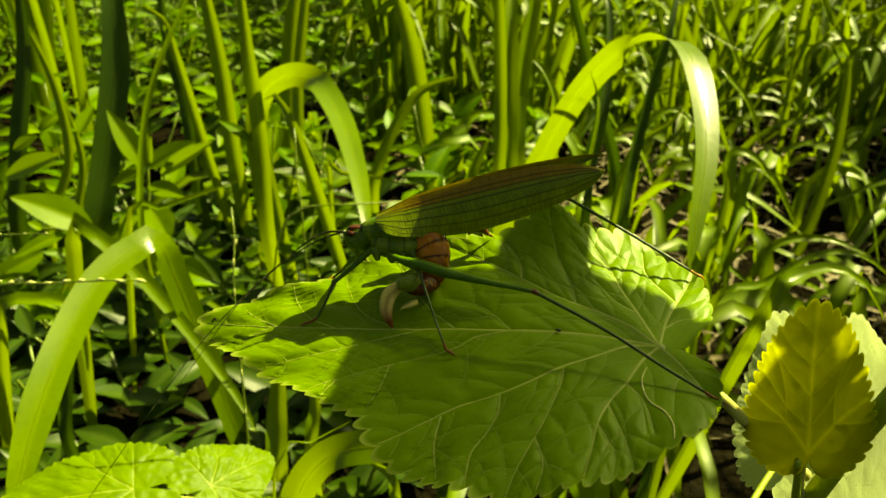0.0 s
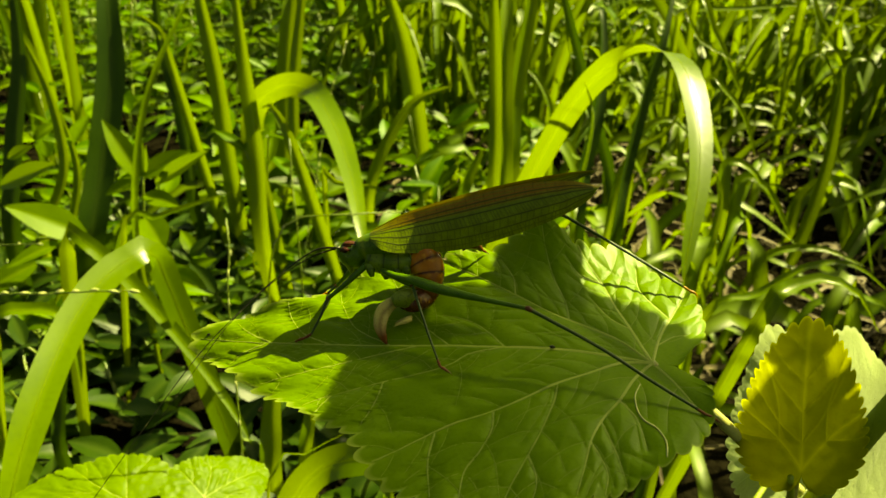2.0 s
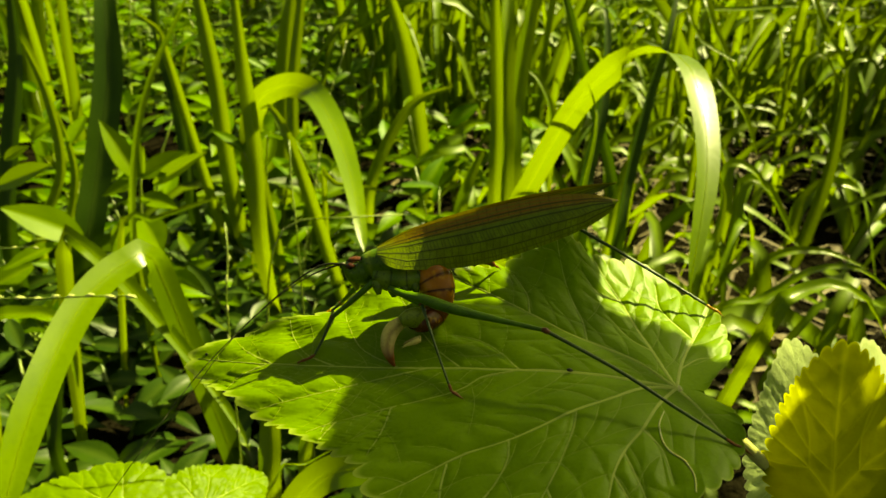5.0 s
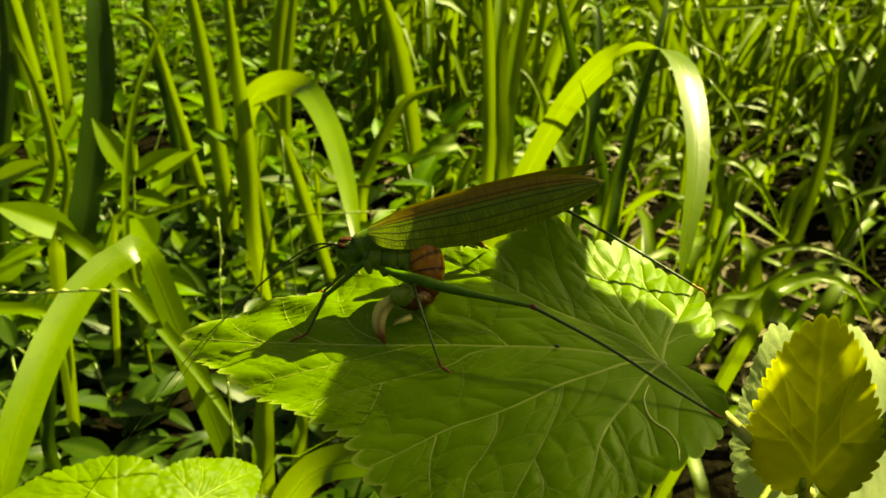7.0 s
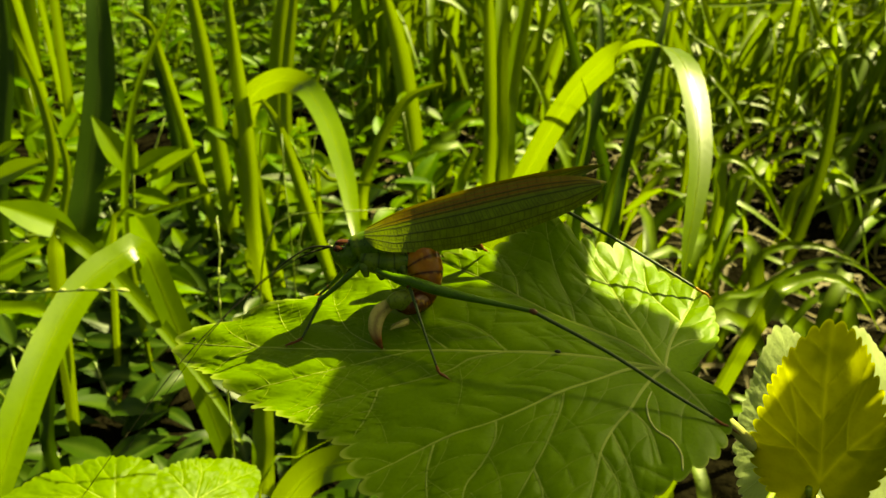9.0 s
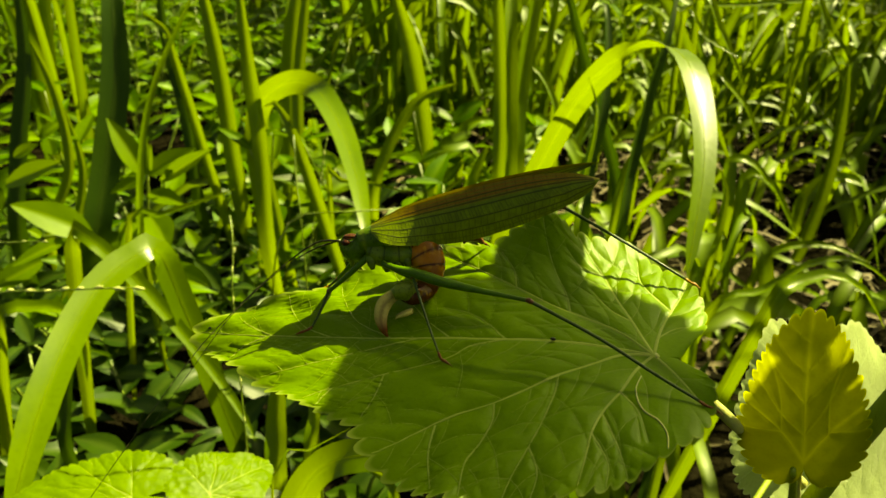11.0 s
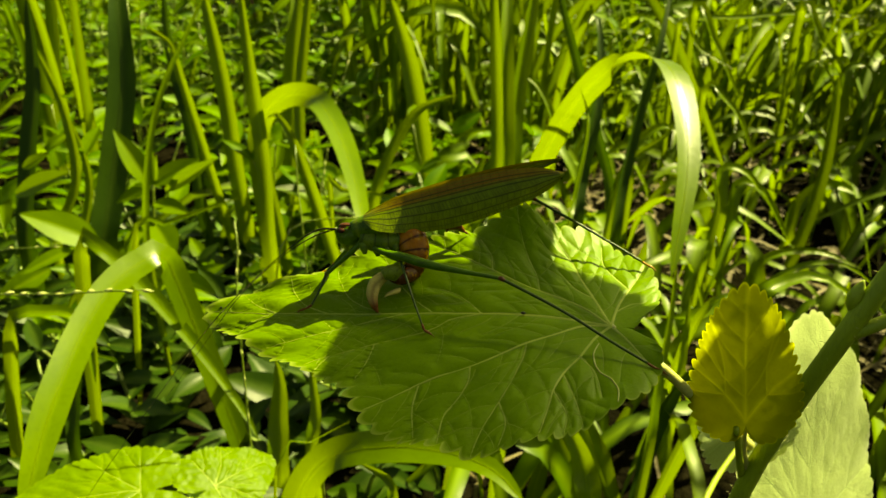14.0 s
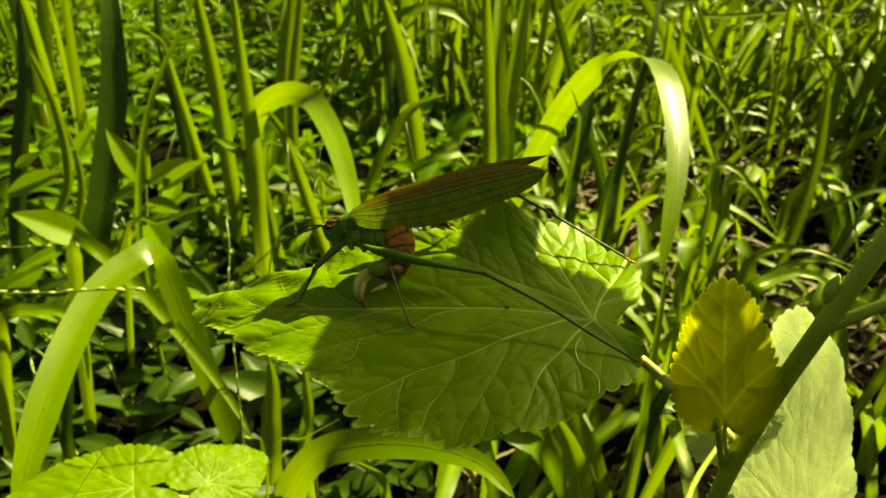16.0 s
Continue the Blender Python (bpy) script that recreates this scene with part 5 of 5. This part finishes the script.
grass_blade([(0.114, 0.421, -0.010), (0.124, 0.401, 0.155), (0.131, 0.416, 0.193), (0.140, 0.433, 0.237), (0.144, 0.445, 0.269)], 0.0087, (0.6, -1, 0), "tall upright broad green grass blade")
grass_blade([(0.199, 0.611, -0.010), (0.199, 0.591, 0.089), (0.206, 0.607, 0.133), (0.211, 0.621, 0.168)], 0.0070, (0, -1, 0.35), "thin curving light green grass blade")
grass_blade([(0.156, 0.528, -0.010), (0.206, 0.478, 0.215), (0.225, 0.485, 0.234), (0.247, 0.488, 0.240), (0.269, 0.484, 0.231), (0.282, 0.476, 0.208)], 0.0117, (0.2, -0.5, 0.9), "tall arching grass blade with a bright glossy crest")
grass_blade([(0.188, 0.644, -0.010), (0.218, 0.614, 0.151), (0.261, 0.621, 0.168), (0.304, 0.629, 0.190), (0.342, 0.629, 0.190), (0.374, 0.621, 0.167)], 0.0070, (0, -0.5, 0.9), "thin curving light green grass blade")
grass_blade([(-0.033, 0.504, -0.010), (-0.033, 0.474, 0.066), (-0.037, 0.481, 0.085), (-0.057, 0.486, 0.096)], 0.0082, (0, -1, 0.35), "thin curving light green grass blade")
grass_blade([(0.075, 0.587, -0.010), (0.075, 0.557, 0.001), (0.084, 0.568, 0.032), (0.096, 0.577, 0.054)], 0.0131, (0, -1, 0.35), "tall upright broad green grass blade")
grass_blade([(0.384, 1.233, -0.010), (0.384, 1.203, 0.233), (0.417, 1.198, 0.222), (0.441, 1.186, 0.192), (0.457, 1.165, 0.139)], 0.0135, (0.2, -0.6, 0.8), "slender arching grass blade in the sunny meadow")
grass_blade([(0.463, 1.589, -0.010), (0.463, 1.559, 0.321), (0.501, 1.536, 0.264), (0.526, 1.513, 0.208), (0.546, 1.494, 0.161)], 0.0187, (0.2, -0.6, 0.8), "slender arching grass blade in the sunny meadow")
grass_blade([(0.405, 1.475, -0.010), (0.405, 1.445, 0.303), (0.439, 1.431, 0.268), (0.500, 1.416, 0.233)], 0.0122, (0.2, -0.6, 0.8), "slender arching grass blade in the sunny meadow")
grass_blade([(0.656, 1.586, -0.010), (0.656, 1.556, 0.322), (0.694, 1.533, 0.266), (0.729, 1.514, 0.218), (0.740, 1.492, 0.162)], 0.0206, (0.2, -0.6, 0.8), "slender arching grass blade in the sunny meadow")
grass_blade([(0.643, 1.512, -0.010), (0.643, 1.482, 0.133), (0.653, 1.511, 0.209), (0.689, 1.520, 0.232), (0.719, 1.499, 0.181)], 0.0150, (0.2, -0.6, 0.8), "slender arching grass blade in the sunny meadow")
grass_blade([(0.730, 1.518, -0.010), (0.730, 1.488, 0.152), (0.740, 1.514, 0.219), (0.780, 1.513, 0.219), (0.791, 1.495, 0.171)], 0.0187, (0.2, -0.6, 0.8), "slender arching grass blade in the sunny meadow")
grass_blade([(0.502, 1.151, -0.010), (0.502, 1.121, 0.029), (0.518, 1.139, 0.075), (0.559, 1.150, 0.105), (0.608, 1.145, 0.094), (0.632, 1.131, 0.060)], 0.0195, (0.2, -0.6, 0.8), "slender arching grass blade in the sunny meadow")
grass_blade([(0.350, 0.966, -0.010), (0.350, 0.936, 0.099), (0.364, 0.961, 0.162), (0.394, 0.958, 0.156), (0.425, 0.935, 0.099)], 0.0150, (0.2, -0.6, 0.8), "slender arching grass blade in the sunny meadow")
grass_blade([(0.460, 1.042, -0.010), (0.460, 1.012, 0.023), (0.505, 1.052, 0.127), (0.527, 1.087, 0.217), (0.535, 1.109, 0.273)], 0.0165, (0.2, -0.6, 0.8), "slender arching grass blade in the sunny meadow")
grass_blade([(0.643, 1.368, -0.010), (0.643, 1.338, 0.039), (0.671, 1.362, 0.101), (0.719, 1.364, 0.110), (0.764, 1.346, 0.066)], 0.0157, (0.2, -0.6, 0.8), "slender arching grass blade in the sunny meadow")
grass_blade([(0.340, 0.976, -0.010), (0.340, 0.946, 0.124), (0.347, 0.968, 0.181), (0.377, 0.965, 0.175), (0.398, 0.953, 0.143)], 0.0162, (0.2, -0.6, 0.8), "slender arching grass blade in the sunny meadow")
grass_blade([(0.251, 1.086, -0.010), (0.251, 1.056, 0.125), (0.259, 1.077, 0.181), (0.303, 1.088, 0.209), (0.348, 1.073, 0.175)], 0.0124, (0.2, -0.6, 0.8), "slender arching grass blade in the sunny meadow")
grass_blade([(0.285, 0.860, -0.010), (0.285, 0.830, 0.100), (0.297, 0.843, 0.134), (0.306, 0.859, 0.174), (0.300, 0.870, 0.202)], 0.0101, (0.2, -0.6, 0.8), "slender arching grass blade in the sunny meadow")
grass_blade([(0.364, 0.941, -0.010), (0.364, 0.911, 0.036), (0.398, 0.928, 0.080), (0.459, 0.930, 0.087), (0.513, 0.921, 0.068)], 0.0100, (0.2, -0.6, 0.8), "slender arching grass blade in the sunny meadow")
grass_blade([(0.453, 1.669, -0.010), (0.453, 1.639, 0.252), (0.464, 1.655, 0.292), (0.583, 1.655, 0.298), (0.691, 1.656, 0.304), (0.843, 1.651, 0.299)], 0.0120, (0.2, -0.6, 0.8), "slender arching grass blade in the sunny meadow")
grass_blade([(0.174, 1.298, -0.010), (0.174, 1.268, 0.115), (0.178, 1.290, 0.173), (0.156, 1.310, 0.222), (0.125, 1.320, 0.246)], 0.0130, (0.2, -0.6, 0.8), "slender arching grass blade in the sunny meadow")
grass_blade([(0.026, 1.387, -0.010), (0.026, 1.357, 0.062), (0.035, 1.381, 0.124), (0.078, 1.386, 0.137), (0.111, 1.376, 0.116)], 0.0157, (0.2, -0.6, 0.8), "slender arching grass blade in the sunny meadow")


# ---- seed stalks and herbs ----
def seed_stalk(points, radius, beads, label, size=0.0022):
    """A thin grass stalk with small spikelets along its upper part."""
    root = holder("seed_stalk", points[0], label, "grass stalk", "grass seed stalks")
    v, f = tube(points, (radius, radius * 0.5), n=24, sides=6)
    under(finish("stalk", v, f, M_STALK), root)
    c = spline(points, 60)
    rng = random.Random(beads)
    for k in range(beads):
        i = 58 - int(k * 46 / beads)
        d = c[min(i + 1, 59)] - c[i - 1]
        d /= np.linalg.norm(d)
        off = np.array((rng.uniform(-1, 1), rng.uniform(-1, 1), rng.uniform(-0.3, 1))) * size * 0.4
        v, f = tube([c[i], c[i] + d * size * 0.8 + off * 0.6, c[i] + d * size * 1.7 + off], (0.00015, size * 0.28, size * 0.24, 0.0001), n=6, sides=6)
        under(finish("spikelet", v, f, M_SEED), root)
    return root


seed_stalk([(-0.36, 0.50, -0.01), (-0.35, 0.49, 0.14), (-0.30, 0.472, 0.228), (-0.266, 0.463, 0.240), (-0.234, 0.455, 0.244), (-0.207, 0.446, 0.2495), (-0.172, 0.437, 0.2545)], 0.0009, 22, "pale seed stalk leaning across the grass", 0.0042)
seed_stalk([(-0.36, 0.53, -0.01), (-0.35, 0.52, 0.16), (-0.31, 0.505, 0.245), (-0.275, 0.50, 0.258), (-0.248, 0.49, 0.262)], 0.0008, 12, "pale seed stalk leaning across the grass", 0.0028)
seed_stalk([(-0.112, 0.40, -0.01), (-0.114, 0.41, 0.16), (-0.115, 0.417, 0.261), (-0.114, 0.424, 0.281), (-0.116, 0.432, 0.300)], 0.0008, 14, "upright seed stalk with pale spikelets", 0.0024)
seed_stalk([(-0.17, 0.90, -0.01), (-0.15, 0.91, 0.12), (-0.131, 0.941, 0.227), (-0.123, 0.957, 0.270), (-0.112, 0.969, 0.300), (-0.105, 0.978, 0.324)], 0.001, 16, "upright seed stalk with pale spikelets", 0.0038)
seed_stalk([(-0.135, 0.555, -0.01), (-0.128, 0.56, 0.15), (-0.120, 0.565, 0.229), (-0.103, 0.573, 0.250), (-0.071, 0.574, 0.253), (-0.027, 0.593, 0.249)], 0.0011, 3, "thin bent green grass stem")
seed_stalk([(-0.10, 0.57, -0.01), (-0.101, 0.572, 0.15), (-0.103, 0.573, 0.250), (-0.106, 0.582, 0.271), (-0.108, 0.595, 0.305)], 0.0010, 3, "thin upright green grass stem")


def herb(line, leaves, label):
    """A single herb: a stalk and pointed leaves, each from its base to its tip with its width."""
    root = holder("herb", line[0], label, "herb", "leafy herbs")
    v, f = tube(line, (0.0028, 0.0022, 0.0014), n=24, sides=7)
    under(finish("stalk", v, f, M_STALK), root)
    rng = random.Random(len(leaves))
    for base, tip, w in leaves:
        way = Vector(tip) - Vector(base)
        v, f, a = lancet(base, way, (0.35 + rng.uniform(-0.2, 0.2), -0.75, 0.8), way.length, w, rng.uniform(-0.06, 0.12), n=16, across=9)
        under(finish("leaf", v, f, M_LOW, None, "", a), root)
    return root


herb([(-0.335, 0.86, -0.005), (-0.326, 0.86, 0.103), (-0.316, 0.86, 0.198)], [
    ((-0.320, 0.86, 0.196), (-0.350, 0.86, 0.259), 0.029), ((-0.303, 0.86, 0.190), (-0.239, 0.84, 0.231), 0.023), ((-0.316, 0.86, 0.198), (-0.265, 0.87, 0.224), 0.028),
    ((-0.320, 0.86, 0.195), (-0.351, 0.84, 0.183), 0.018), ((-0.329, 0.86, 0.153), (-0.335, 0.82, 0.110), 0.042), ((-0.320, 0.86, 0.150), (-0.289, 0.82, 0.126), 0.042),
    ((-0.317, 0.86, 0.176), (-0.272, 0.83, 0.176), 0.025), ((-0.323, 0.86, 0.103), (-0.285, 0.83, 0.085), 0.036), ((-0.306, 0.86, 0.090), (-0.255, 0.84, 0.078), 0.029),
    ((-0.316, 0.86, 0.195), (-0.312, 0.86, 0.239), 0.008), ((-0.314, 0.86, 0.195), (-0.308, 0.86, 0.232), 0.006)], "leafy herb with bright pointed leaves")
herb([(-0.300, 0.80, -0.005), (-0.322, 0.80, 0.102), (-0.365, 0.80, 0.146), (-0.416, 0.80, 0.149)], [
    ((-0.361, 0.80, 0.152), (-0.419, 0.77, 0.196), 0.041), ((-0.437, 0.80, 0.205), (-0.368, 0.78, 0.233), 0.030), ((-0.388, 0.80, 0.145), (-0.432, 0.77, 0.130), 0.020),
    ((-0.416, 0.80, 0.121), (-0.463, 0.77, 0.102), 0.030), ((-0.411, 0.80, 0.149), (-0.419, 0.79, 0.160), 0.011), ((-0.424, 0.80, 0.233), (-0.399, 0.80, 0.247), 0.016)],
     "sprawling herb with broad pointed leaves")


# ---- an unseen tree, added for broken shade over the meadow ----
def shade_tree():
    rng = random.Random(77)
    root = holder("tree", (4.2, 4.2, 0.0), "unseen leafy tree added to shade the meadow", "tree")
    v, f = tube([(4.2, 4.2, -0.05), (4.1, 4.2, 1.0), (3.9, 4.25, 2.0), (3.4, 4.4, 2.7)], (0.09, 0.07, 0.055, 0.03), n=24, sides=12)
    under(finish("trunk", v, f, M_BARK), root)
    heap = Heap()
    for k in range(9):
        a = k * 0.7 + rng.uniform(-0.2, 0.2)
        tip = (3.0 + 1.6 * math.cos(a), 4.6 + 1.3 * math.sin(a), 2.6 + rng.uniform(-0.4, 0.5))
        base = (4.0 - 0.05 * k, 4.22, 1.4 + 0.16 * k)
        mid = tuple((p + q) / 2 + d for p, q, d in zip(base, tip, (0, 0, 0.15)))
        v, f = tube([base, mid, tip], (0.03, 0.018, 0.006), n=12, sides=7)
        under(finish("limb", v, f, M_BARK), root)
    for k in range(1300):
        a, r = rng.uniform(0, 6.283), math.sqrt(rng.random())
        x, y = 3.1 + 2.4 * r * math.cos(a), 4.6 + 1.75 * r * math.sin(a)
        if noise.noise(Vector((x * 1.5, y * 1.5, 3.3))) < 0.0:
            continue
        z = 2.5 + (1 - r * r) * 0.5 + rng.uniform(-0.6, 0.3)
        b = rng.uniform(0, 6.283)
        ln = rng.uniform(0.16, 0.28)
        heap.add(*lancet((x, y, z), (math.cos(b), math.sin(b), rng.uniform(-0.6, 0.2)), (0.3, 0.1, 1), ln, ln * 0.5, 0.3, n=6, across=3))
    under(heap.make("crown", M_WEED, None, "open crown of pointed green leaves"), root)


shade_tree()


def motions():
    """The breeze is still: nothing but the camera moves."""


motions()
